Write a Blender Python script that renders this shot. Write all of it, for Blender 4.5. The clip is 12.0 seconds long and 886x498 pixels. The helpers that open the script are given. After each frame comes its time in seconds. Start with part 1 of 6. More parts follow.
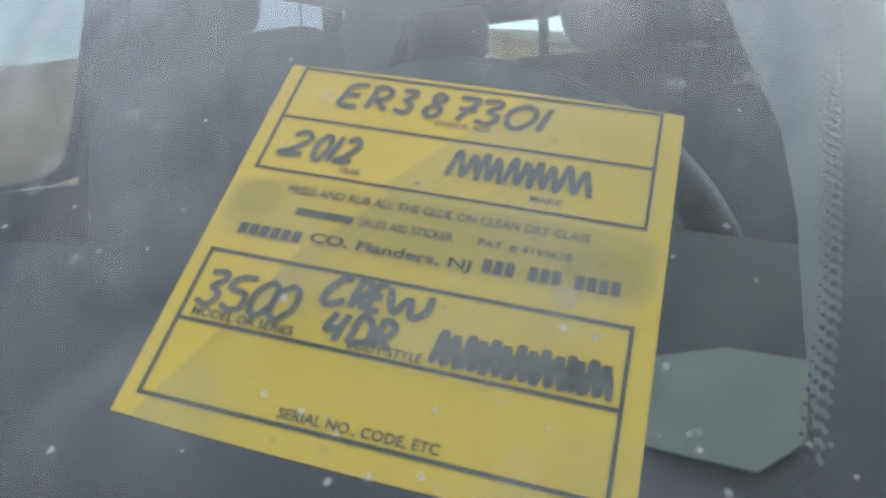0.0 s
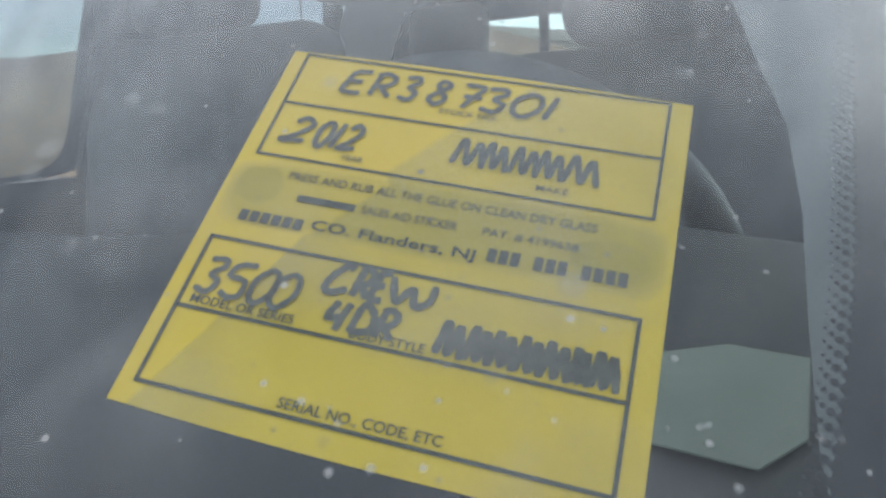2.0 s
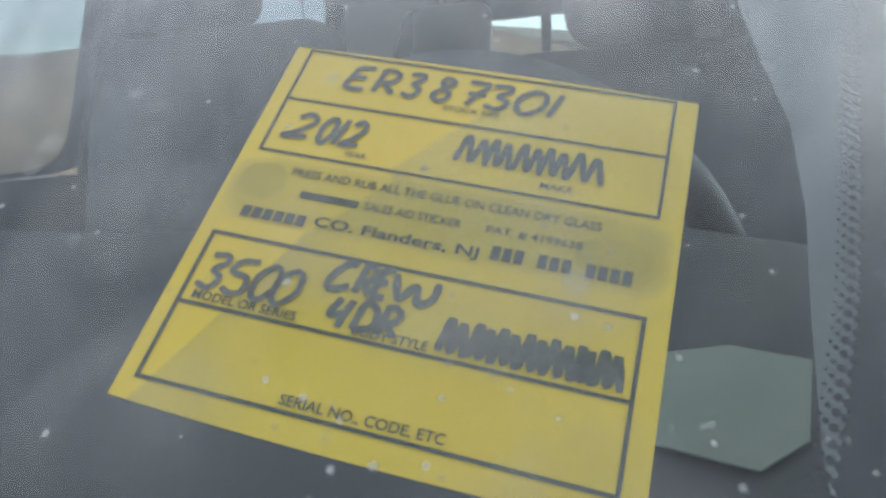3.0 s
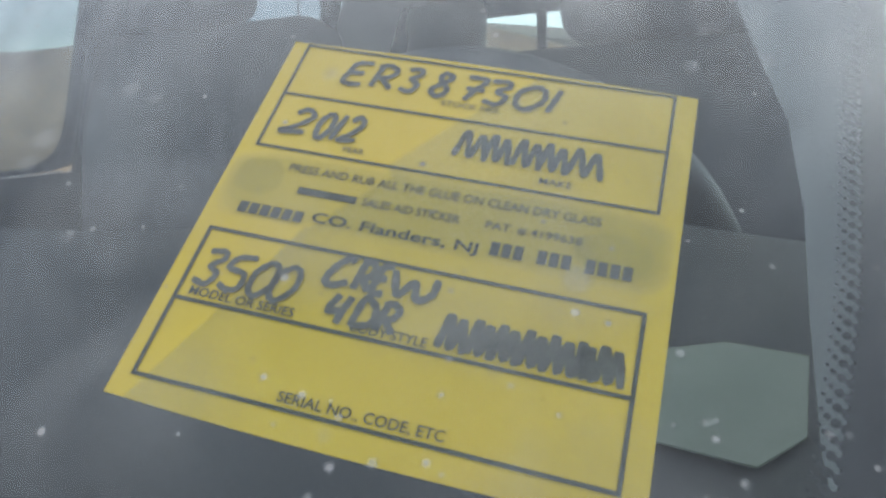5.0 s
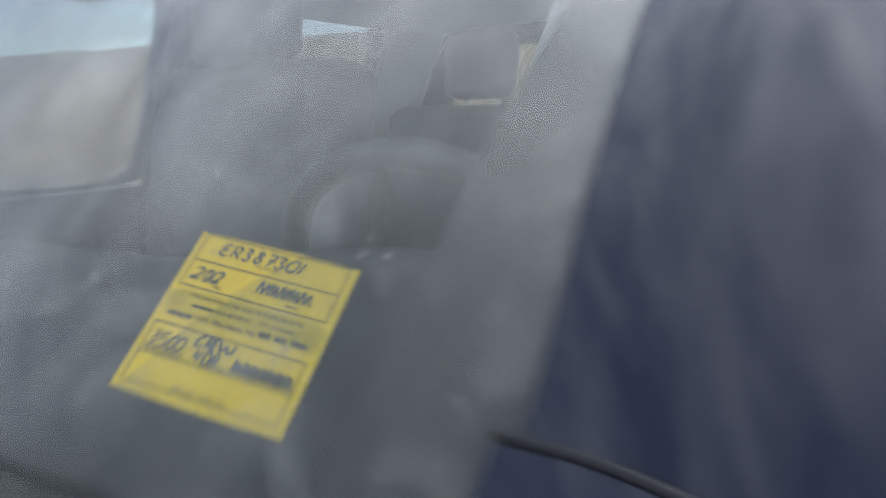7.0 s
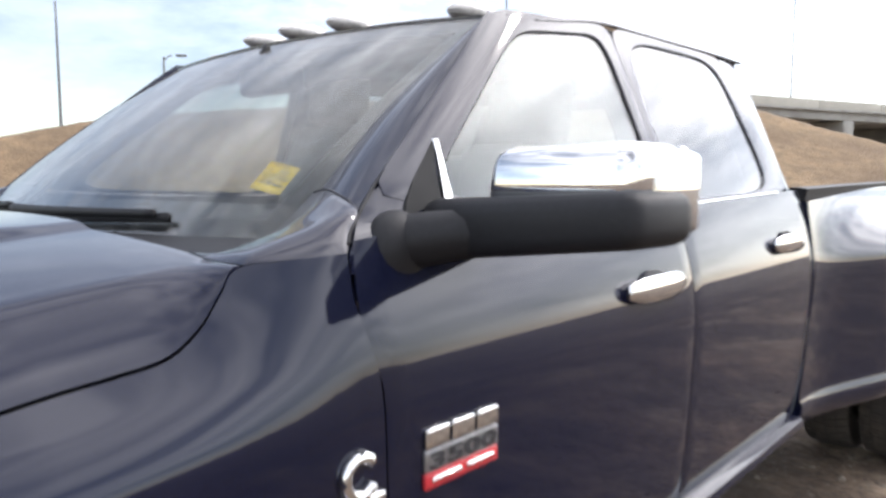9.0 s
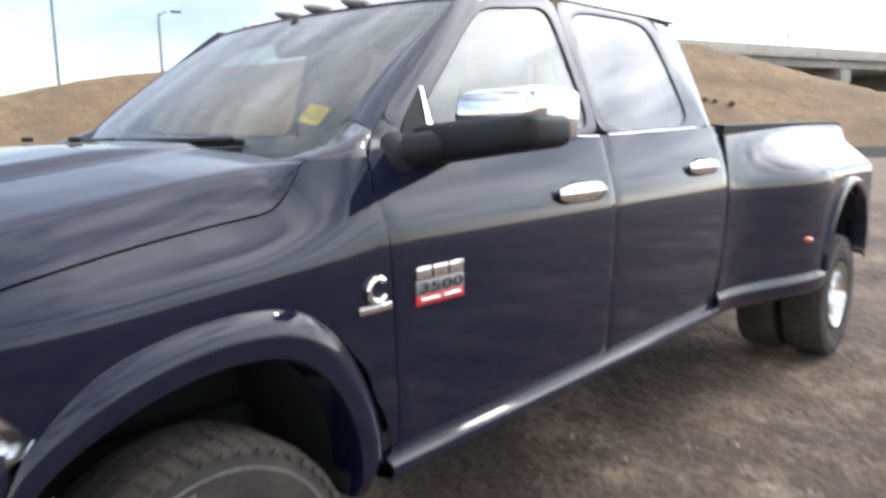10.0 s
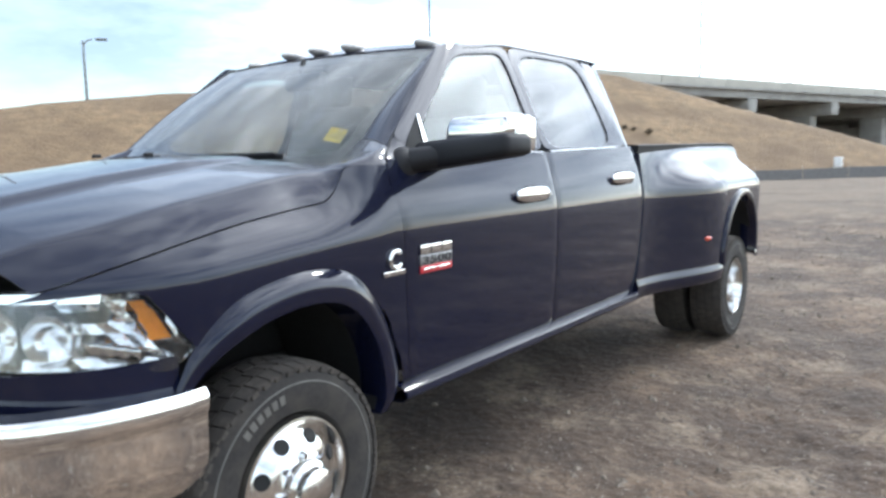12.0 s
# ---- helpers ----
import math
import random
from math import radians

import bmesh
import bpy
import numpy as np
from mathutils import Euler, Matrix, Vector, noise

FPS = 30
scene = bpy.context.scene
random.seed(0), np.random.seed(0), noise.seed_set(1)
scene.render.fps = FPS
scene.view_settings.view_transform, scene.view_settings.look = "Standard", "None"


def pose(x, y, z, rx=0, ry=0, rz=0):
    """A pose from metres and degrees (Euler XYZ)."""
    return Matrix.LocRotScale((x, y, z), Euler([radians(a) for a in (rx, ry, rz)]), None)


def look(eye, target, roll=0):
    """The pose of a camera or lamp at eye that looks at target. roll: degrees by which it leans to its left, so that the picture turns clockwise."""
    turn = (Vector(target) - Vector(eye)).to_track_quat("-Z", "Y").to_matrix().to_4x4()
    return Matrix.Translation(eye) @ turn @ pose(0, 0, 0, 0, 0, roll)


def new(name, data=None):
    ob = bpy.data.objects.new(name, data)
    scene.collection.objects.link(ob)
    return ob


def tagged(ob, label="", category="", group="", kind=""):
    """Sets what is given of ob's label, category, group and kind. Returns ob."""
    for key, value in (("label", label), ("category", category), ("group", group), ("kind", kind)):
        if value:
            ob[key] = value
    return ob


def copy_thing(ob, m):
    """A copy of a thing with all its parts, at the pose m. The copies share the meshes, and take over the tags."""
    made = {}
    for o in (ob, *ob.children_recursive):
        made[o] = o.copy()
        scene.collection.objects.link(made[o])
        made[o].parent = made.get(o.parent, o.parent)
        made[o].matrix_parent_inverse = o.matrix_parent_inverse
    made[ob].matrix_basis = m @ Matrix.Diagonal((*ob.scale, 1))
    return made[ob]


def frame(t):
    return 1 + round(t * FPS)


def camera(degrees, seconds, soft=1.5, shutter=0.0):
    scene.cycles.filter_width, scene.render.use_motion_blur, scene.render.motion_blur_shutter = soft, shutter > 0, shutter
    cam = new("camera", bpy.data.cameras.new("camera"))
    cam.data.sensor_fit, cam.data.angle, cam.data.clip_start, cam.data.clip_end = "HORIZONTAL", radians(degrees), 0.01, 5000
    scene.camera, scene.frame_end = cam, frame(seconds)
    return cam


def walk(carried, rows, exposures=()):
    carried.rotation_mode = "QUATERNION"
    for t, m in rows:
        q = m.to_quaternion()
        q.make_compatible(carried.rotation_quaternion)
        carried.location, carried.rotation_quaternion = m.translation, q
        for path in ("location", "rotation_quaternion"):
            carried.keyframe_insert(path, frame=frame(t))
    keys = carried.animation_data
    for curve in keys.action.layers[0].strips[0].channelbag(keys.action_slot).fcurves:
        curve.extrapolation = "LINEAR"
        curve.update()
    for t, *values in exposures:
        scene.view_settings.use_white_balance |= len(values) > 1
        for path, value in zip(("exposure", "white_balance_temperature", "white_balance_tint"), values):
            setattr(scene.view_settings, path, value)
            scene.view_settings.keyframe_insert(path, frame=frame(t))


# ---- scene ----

# ---- camera ----
cam = camera(62.0, 12.0, soft=2.9, shutter=0.8)
PATH = [
    (0.0, (0.5856, -0.6380, 1.5167), (2.305, 0.238, 1.175), -3.62),
    (0.5, (0.5862, -0.6384, 1.5162), (2.314, 0.217, 1.163), -3.16),
    (1.0, (0.5863, -0.6377, 1.5158), (2.314, 0.218, 1.166), -3.13),
    (1.5, (0.5871, -0.6362, 1.5147), (2.304, 0.241, 1.163), -3.18),
    (2.0, (0.5869, -0.6362, 1.5151), (2.307, 0.235, 1.165), -3.07),
    (2.5, (0.5870, -0.6360, 1.5149), (2.310, 0.230, 1.163), -2.75),
    (3.0, (0.5872, -0.6355, 1.5146), (2.307, 0.237, 1.164), -2.70),
    (5.0, (0.5876, -0.6347, 1.5142), (2.311, 0.227, 1.157), -2.73),
    (5.5, (0.5876, -0.6354, 1.5144), (2.307, 0.234, 1.154), -2.73),
    (6.0, (0.5875, -0.6368, 1.5149), (2.302, 0.242, 1.154), -2.59),
    (6.5, (0.5846, -0.6464, 1.5181), (2.321, 0.196, 1.175), -2.42),
    (6.7, (0.5812, -0.6698, 1.5239), (2.275, 0.254, 1.180), -3.78),
    (7.2, (0.38, -0.93, 1.6), (2.02, 0.16, 1.24), 0.0),
    (7.8, (0.125, -1.27, 1.58), (1.52, 0.13, 1.28), 1.0),
    (8.3, (0.015, -1.485, 1.497), (1.188, 0.124, 1.308), 1.5),
    (8.5, (-0.049, -1.583, 1.477), (1.236, -0.062, 1.293), 2.85),
    (9.0, (-0.199, -1.825, 1.497), (1.289, -0.502, 1.303), 0.0),
    (9.5, (-0.464, -2.067, 1.475), (1.022, -0.75, 1.239), 0.9),
    (10.0, (-0.736, -2.358, 1.439), (0.741, -1.047, 1.125), -0.8),
    (10.5, (-1.029, -2.48, 1.415), (0.55, -1.285, 1.136), -1.4),
    (11.0, (-1.225, -2.643, 1.423), (0.341, -1.425, 1.166), -1.1),
    (11.5, (-1.352, -2.723, 1.432), (0.212, -1.503, 1.174), -2.2),
    (12.0, (-1.464, -2.67, 1.395), (0.14, -1.501, 1.151), -1.1),
]
walk(cam, [(t, look(e, g, r)) for t, e, g, r in PATH],
     exposures=[(0.0, -0.22, 6280, 10), (6.7, -0.22, 6280, 10), (8.2, 0.42, 6500, 14), (8.3, 0.40, 6500, 14), (8.5, 0.10, 6750, 15), (9.0, 0.08, 6750, 15), (9.4, -0.06, 6750, 15), (10.0, 0.13, 6600, 13), (11.0, 0.22, 6450, 11), (11.5, 0.18, 6400, 11), (12.0, 0.06, 6150, 8)])

# ---- world and sun ----
SUN_AZ, SUN_EL = radians(-18), radians(40)
world = bpy.data.worlds.new("sky")
scene.world = world
world.use_nodes = True
wt = world.node_tree
wt.nodes.clear()
wout = wt.nodes.new("ShaderNodeOutputWorld")
wbg = wt.nodes.new("ShaderNodeBackground")
wbg.inputs["Strength"].default_value = 0.15
sky = wt.nodes.new("ShaderNodeTexSky")
sky.sky_type = "NISHITA"
sky.sun_disc = False
sky.sun_elevation = SUN_EL
sky.sun_rotation = radians(90) - SUN_AZ
sky.dust_density = 0.3
sky.ozone_density = 1.0
wco = wt.nodes.new("ShaderNodeTexCoord")
wmap = wt.nodes.new("ShaderNodeMapping")
wmap.inputs["Scale"].default_value = (1.0, 1.0, 3.2)
wn = wt.nodes.new("ShaderNodeTexNoise")
wn.inputs["Scale"].default_value = 2.6
wn.inputs["Detail"].default_value = 7.0
wn.inputs["Roughness"].default_value = 0.6
wr = wt.nodes.new("ShaderNodeValToRGB")
wr.color_ramp.elements[0].position, wr.color_ramp.elements[1].position = 0.36, 0.62
wr.color_ramp.elements[0].color = (0.24, 0.24, 0.24, 1)
wmix = wt.nodes.new("ShaderNodeMixRGB")
wadd = wt.nodes.new("ShaderNodeMixRGB")
wadd.blend_type = "ADD"
wadd.inputs["Fac"].default_value = 1.0
wadd.inputs["Color2"].default_value = (10.4, 10.8, 11.2, 1)
wt.links.new(sky.outputs["Color"], wadd.inputs["Color1"])
wt.links.new(wadd.outputs["Color"], wmix.inputs["Color2"])
wt.links.new(wco.outputs["Generated"], wmap.inputs["Vector"])
wt.links.new(wmap.outputs["Vector"], wn.inputs["Vector"])
wt.links.new(wn.outputs["Fac"], wr.inputs["Fac"])
# the cover thins out towards the horizon
wsep = wt.nodes.new("ShaderNodeSeparateXYZ")
wt.links.new(wco.outputs["Generated"], wsep.inputs["Vector"])
wlow = wt.nodes.new("ShaderNodeMapRange")
wlow.interpolation_type = "SMOOTHSTEP"
wlow.inputs["From Min"].default_value, wlow.inputs["From Max"].default_value = 0.02, 0.22
wlow.inputs["To Min"].default_value, wlow.inputs["To Max"].default_value = 0.75, 1.0
wt.links.new(wsep.outputs["Z"], wlow.inputs["Value"])
wcov = wt.nodes.new("ShaderNodeMath")
wcov.operation = "MULTIPLY"
wt.links.new(wr.outputs["Color"], wcov.inputs[0])
wt.links.new(wlow.outputs["Result"], wcov.inputs[1])
# and breaks up into wisps with blue between them over the embankment
wblue = wt.nodes.new("ShaderNodeMapRange")
wblue.interpolation_type = "SMOOTHSTEP"
wblue.inputs["From Min"].default_value, wblue.inputs["From Max"].default_value = 0.64, 0.92
wblue.inputs["To Min"].default_value, wblue.inputs["To Max"].default_value = 1.0, 0.36
wt.links.new(wsep.outputs["Y"], wblue.inputs["Value"])
wgap = wt.nodes.new("ShaderNodeMath")
wgap.operation = "MULTIPLY"
wt.links.new(wcov.outputs["Value"], wgap.inputs[0])
wt.links.new(wblue.outputs["Result"], wgap.inputs[1])
wt.links.new(wgap.outputs["Value"], wmix.inputs["Fac"])
wt.links.new(sky.outputs["Color"], wmix.inputs["Color1"])
# the bright veil that thin cloud makes round the sun
SUN_TO = (math.cos(SUN_AZ) * math.cos(SUN_EL), math.sin(SUN_AZ) * math.cos(SUN_EL), math.sin(SUN_EL))
wdot = wt.nodes.new("ShaderNodeVectorMath")
wdot.operation = "DOT_PRODUCT"
wdot.inputs[1].default_value = SUN_TO
wt.links.new(wco.outputs["Generated"], wdot.inputs[0])
wpos = wt.nodes.new("ShaderNodeMath")
wpos.operation = "MAXIMUM"
wpos.inputs[1].default_value = 0.0
wt.links.new(wdot.outputs["Value"], wpos.inputs[0])
wpow = wt.nodes.new("ShaderNodeMath")
wpow.operation = "POWER"
wpow.inputs[1].default_value = 5.0
wt.links.new(wpos.outputs["Value"], wpow.inputs[0])
wveil = wt.nodes.new("ShaderNodeMixRGB")
wveil.blend_type = "ADD"
wveil.inputs["Color2"].default_value = (34.0, 34.2, 33.6, 1)
wtex = wt.nodes.new("ShaderNodeMath")
wtex.operation = "MULTIPLY"
wt.links.new(wpow.outputs["Value"], wtex.inputs[0])
wt.links.new(wr.outputs["Color"], wtex.inputs[1])
wt.links.new(wtex.outputs["Value"], wveil.inputs["Fac"])
wt.links.new(wmix.outputs["Color"], wveil.inputs["Color1"])
wt.links.new(wveil.outputs["Color"], wbg.inputs["Color"])
wt.links.new(wbg.outputs["Background"], wout.inputs["Surface"])

sun = new("sun", bpy.data.lights.new("sun", "SUN"))
sun.data.energy = 0.8
sun.data.angle = radians(4.0)
sun.data.color = (1.0, 0.96, 0.91)
sun_dir = Vector((math.cos(SUN_AZ) * math.cos(SUN_EL), math.sin(SUN_AZ) * math.cos(SUN_EL), math.sin(SUN_EL)))
sun.matrix_world = look(sun_dir * 50, (0, 0, 0))


# ---- materials ----
def mat(name, color, rough=0.5, metal=0.0, vary=0.15, scale=20.0, bump=0.0, bump_scale=None, coat=0.0, spec=0.5,
        second=None, second_scale=3.0, second_at=(0.45, 0.65), rough_vary=0.0, distance=0.01, per_object=0.0):
    """A surface with grain (vary at scale), patches of a second colour, and fine relief."""
    m = bpy.data.materials.new(name)
    m.use_nodes = True
    nt = m.node_tree
    p = nt.nodes["Principled BSDF"]
    tc = nt.nodes.new("ShaderNodeTexCoord")
    n1 = nt.nodes.new("ShaderNodeTexNoise")
    n1.inputs["Scale"].default_value, n1.inputs["Detail"].default_value = scale, 6.0
    nt.links.new(tc.outputs["Object"], n1.inputs["Vector"])
    ramp = nt.nodes.new("ShaderNodeValToRGB")
    lo = [max(0.0, c * (1 - vary)) for c in color]
    hi = [min(1.0, c * (1 + vary)) for c in color]
    ramp.color_ramp.elements[0].position, ramp.color_ramp.elements[1].position = 0.3, 0.7
    ramp.color_ramp.elements[0].color, ramp.color_ramp.elements[1].color = (*lo, 1), (*hi, 1)
    nt.links.new(n1.outputs["Fac"], ramp.inputs["Fac"])
    out = ramp.outputs["Color"]
    if second:
        n2 = nt.nodes.new("ShaderNodeTexNoise")
        n2.inputs["Scale"].default_value, n2.inputs["Detail"].default_value = second_scale, 5.0
        nt.links.new(tc.outputs["Object"], n2.inputs["Vector"])
        r2 = nt.nodes.new("ShaderNodeValToRGB")
        r2.color_ramp.elements[0].position, r2.color_ramp.elements[1].position = second_at
        nt.links.new(n2.outputs["Fac"], r2.inputs["Fac"])
        mx = nt.nodes.new("ShaderNodeMixRGB")
        mx.inputs["Color2"].default_value = (*second, 1)
        nt.links.new(r2.outputs["Color"], mx.inputs["Fac"])
        nt.links.new(out, mx.inputs["Color1"])
        out = mx.outputs["Color"]
    if per_object:
        oi = nt.nodes.new("ShaderNodeObjectInfo")
        hs = nt.nodes.new("ShaderNodeHueSaturation")
        mr = nt.nodes.new("ShaderNodeMapRange")
        mr.inputs["To Min"].default_value, mr.inputs["To Max"].default_value = 1 - per_object, 1 + per_object
        nt.links.new(oi.outputs["Random"], mr.inputs["Value"])
        nt.links.new(mr.outputs["Result"], hs.inputs["Value"])
        nt.links.new(out, hs.inputs["Color"])
        out = hs.outputs["Color"]
    nt.links.new(out, p.inputs["Base Color"])
    p.inputs["Roughness"].default_value = rough
    if rough_vary:
        mr = nt.nodes.new("ShaderNodeMapRange")
        mr.inputs["To Min"].default_value, mr.inputs["To Max"].default_value = max(0.0, rough - rough_vary), rough + rough_vary
        n3 = nt.nodes.new("ShaderNodeTexNoise")
        n3.inputs["Scale"].default_value, n3.inputs["Detail"].default_value = second_scale, 6.0
        nt.links.new(tc.outputs["Object"], n3.inputs["Vector"])
        nt.links.new(n3.outputs["Fac"], mr.inputs["Value"])
        nt.links.new(mr.outputs["Result"], p.inputs["Roughness"])
    p.inputs["Metallic"].default_value = metal
    p.inputs["Coat Weight"].default_value = coat
    p.inputs["Coat Roughness"].default_value = 0.055
    p.inputs["Specular IOR Level"].default_value = spec
    if bump:
        nb = nt.nodes.new("ShaderNodeTexNoise")
        nb.inputs["Scale"].default_value, nb.inputs["Detail"].default_value = bump_scale or scale, 8.0
        nt.links.new(tc.outputs["Object"], nb.inputs["Vector"])
        b = nt.nodes.new("ShaderNodeBump")
        b.inputs["Strength"].default_value, b.inputs["Distance"].default_value = bump, distance
        nt.links.new(nb.outputs["Fac"], b.inputs["Height"])
        nt.links.new(b.outputs["Normal"], p.inputs["Normal"])
    return m


def glass(name, tint, dust=0.04, specks=False, fac_scale=1.0, base=0.045, rise=False, power=3.4):
    """Thin glazing: clear or tinted passage, mirror gloss by Fresnel, a film of road dust."""
    m = bpy.data.materials.new(name)
    m.use_nodes = True
    nt = m.node_tree
    nt.nodes.remove(nt.nodes["Principled BSDF"])
    out = nt.nodes["Material Output"]
    tr = nt.nodes.new("ShaderNodeBsdfTransparent")
    tr.inputs["Color"].default_value = (*tint, 1)
    gl = nt.nodes.new("ShaderNodeBsdfGlossy")
    gl.inputs["Roughness"].default_value = 0.02
    lw = nt.nodes.new("ShaderNodeLayerWeight")
    pw = nt.nodes.new("ShaderNodeMath")
    pw.operation = "POWER"
    pw.inputs[1].default_value = power
    nt.links.new(lw.outputs["Facing"], pw.inputs[0])
    lw.inputs["Blend"].default_value = 0.5
    mul = nt.nodes.new("ShaderNodeMath")
    mul.operation = "MULTIPLY_ADD"
    mul.inputs[1].default_value = 0.95 * fac_scale
    mul.inputs[2].default_value = base * fac_scale
    mul.use_clamp = True
    nt.links.new(pw.outputs["Value"], mul.inputs[0])
    mix = nt.nodes.new("ShaderNodeMixShader")
    nt.links.new(mul.outputs["Value"], mix.inputs["Fac"])
    nt.links.new(tr.outputs["BSDF"], mix.inputs[1])
    nt.links.new(gl.outputs["BSDF"], mix.inputs[2])
    df = nt.nodes.new("ShaderNodeBsdfDiffuse")
    df.inputs["Color"].default_value = (0.45, 0.43, 0.40, 1)
    tc = nt.nodes.new("ShaderNodeTexCoord")
    nz = nt.nodes.new("ShaderNodeTexNoise")
    nz.inputs["Scale"].default_value, nz.inputs["Detail"].default_value = 9.0, 8.0
    nt.links.new(tc.outputs["Object"], nz.inputs["Vector"])
    mr = nt.nodes.new("ShaderNodeMapRange")
    mr.inputs["From Min"].default_value, mr.inputs["From Max"].default_value = 0.3, 0.75
    mr.inputs["To Min"].default_value, mr.inputs["To Max"].default_value = dust * 0.5, dust * 1.6
    nt.links.new(nz.outputs["Fac"], mr.inputs["Value"])
    fac = mr.outputs["Result"]
    if rise:
        # dust film thickens with height, standing in for the sky's veil of reflection
        sz = nt.nodes.new("ShaderNodeSeparateXYZ")
        nt.links.new(tc.outputs["Object"], sz.inputs["Vector"])
        up = nt.nodes.new("ShaderNodeMapRange")
        up.inputs["From Min"].default_value, up.inputs["From Max"].default_value = 1.465, 1.545
        up.inputs["To Min"].default_value, up.inputs["To Max"].default_value = 0.25, 10.0
        nt.links.new(sz.outputs["Z"], up.inputs["Value"])
        mu = nt.nodes.new("ShaderNodeMath")
        mu.operation = "MULTIPLY"
        nt.links.new(fac, mu.inputs[0])
        nt.links.new(up.outputs["Result"], mu.inputs[1])
        fac = mu.outputs["Value"]
    if specks:
        # soft dried drops of two sizes, and smears
        for scale, least, most, strength in ((190.0, 0.25, 0.19, 0.42), (75.0, 0.55, 0.24, 0.20)):
            vo = nt.nodes.new("ShaderNodeTexVoronoi")
            vo.inputs["Scale"].default_value = scale
            nt.links.new(tc.outputs["Object"], vo.inputs["Vector"])
            sep = nt.nodes.new("ShaderNodeSeparateColor")
            nt.links.new(vo.outputs["Color"], sep.inputs["Color"])
            size = nt.nodes.new("ShaderNodeMapRange")
            size.inputs["From Min"].default_value, size.inputs["From Max"].default_value = least, 1.0
            size.inputs["To Min"].default_value, size.inputs["To Max"].default_value = 0.0, most
            nt.links.new(sep.outputs["Red"], size.inputs["Value"])
            inner = nt.nodes.new("ShaderNodeMath")
            inner.operation = "SUBTRACT"
            nt.links.new(size.outputs["Result"], inner.inputs[0])
            nt.links.new(vo.outputs["Distance"], inner.inputs[1])
            drop = nt.nodes.new("ShaderNodeMapRange")
            drop.inputs["From Max"].default_value, drop.inputs["To Max"].default_value = 0.09, strength
            nt.links.new(inner.outputs["Value"], drop.inputs["Value"])
            ad = nt.nodes.new("ShaderNodeMath")
            ad.operation = "ADD"
            nt.links.new(fac, ad.inputs[0])
            nt.links.new(drop.outputs["Result"], ad.inputs[1])
            fac = ad.outputs["Value"]
        smear = nt.nodes.new("ShaderNodeTexNoise")
        smear.inputs["Scale"].default_value, smear.inputs["Detail"].default_value, smear.inputs["Distortion"].default_value = 26.0, 6.0, 0.6
        nt.links.new(tc.outputs["Object"], smear.inputs["Vector"])
        film = nt.nodes.new("ShaderNodeMapRange")
        film.inputs["From Min"].default_value, film.inputs["From Max"].default_value, film.inputs["To Max"].default_value = 0.50, 0.70, 0.11
        nt.links.new(smear.outputs["Fac"], film.inputs["Value"])
        ad = nt.nodes.new("ShaderNodeMath")
        ad.operation = "ADD"
        nt.links.new(fac, ad.inputs[0])
        nt.links.new(film.outputs["Result"], ad.inputs[1])
        fac = ad.outputs["Value"]
    mix2 = nt.nodes.new("ShaderNodeMixShader")
    nt.links.new(fac, mix2.inputs["Fac"])
    nt.links.new(mix.outputs["Shader"], mix2.inputs[1])
    nt.links.new(df.outputs["BSDF"], mix2.inputs[2])
    nt.links.new(mix2.outputs["Shader"], out.inputs["Surface"])
    return m


PAINT = mat("navy_paint", (0.003, 0.0048, 0.0195), 0.55, 0.0, 0.08, 900, coat=1.0, spec=0.05, second=(0.006, 0.007, 0.019), second_scale=2.2, second_at=(0.5, 0.9))
PAINT.node_tree.nodes["Principled BSDF"].inputs["Coat IOR"].default_value = 1.47
CHROME = mat("chrome", (0.82, 0.82, 0.82), 0.07, 1.0, 0.03, 40, rough_vary=0.05)
ALLOY = mat("polished_alloy", (0.78, 0.78, 0.77), 0.17, 1.0, 0.06, 60, rough_vary=0.08)
BLACK = mat("black_plastic", (0.012, 0.012, 0.014), 0.55, 0, 0.2, 120, 0.25, 700, distance=0.001, spec=0.32)
DARK = mat("underbody_black", (0.010, 0.010, 0.010), 0.8, 0, 0.3, 30)
RUBBER = mat("tyre_rubber", (0.026, 0.023, 0.021), 0.85, 0, 0.25, 60, 0.3, 300, second=(0.055, 0.047, 0.038), second_scale=9, second_at=(0.45, 0.8), distance=0.002)
TREAD = mat("dusty_tread", (0.060, 0.051, 0.043), 0.9, 0, 0.25, 40, 0.3, 200, second=(0.040, 0.035, 0.031), second_scale=14, distance=0.002)
TRIM = mat("interior_charcoal", (0.056, 0.057, 0.064), 0.75, 0, 0.2, 14, 0.0, 700, distance=0.001)
SEAT = mat("seat_leather", (0.17, 0.165, 0.18), 0.55, 0, 0.15, 30, 0.0, 300, distance=0.001)
LINER = mat("pale_trim", (0.42, 0.43, 0.43), 0.8, 0, 0.06, 60, 0.2, 600, distance=0.001)
GLASS_W = glass("windscreen_glass", (0.93, 0.95, 0.94), 0.014, True, 1.0, 0.015, True)
GLASS_S = glass("side_glass", (0.80, 0.85, 0.83), 0.03, False, 1.0, 0.06, power=4.2)
GLASS_R = glass("rear_side_glass", (0.55, 0.58, 0.60), 0.02, False, 1.2, power=4.0)
LENS = glass("lamp_lens", (0.95, 0.96, 0.96), 0.010)
AMBER = mat("amber_lens", (0.90, 0.30, 0.02), 0.2, 0, 0.1, 90, coat=1.0)
REDL = mat("red_lens", (0.62, 0.06, 0.02), 0.2, 0, 0.1, 90, coat=1.0)
REFLECT = mat("lamp_reflector", (0.90, 0.90, 0.91), 0.16, 0.95, 0.06, 40, 0.4, 26, distance=0.01)
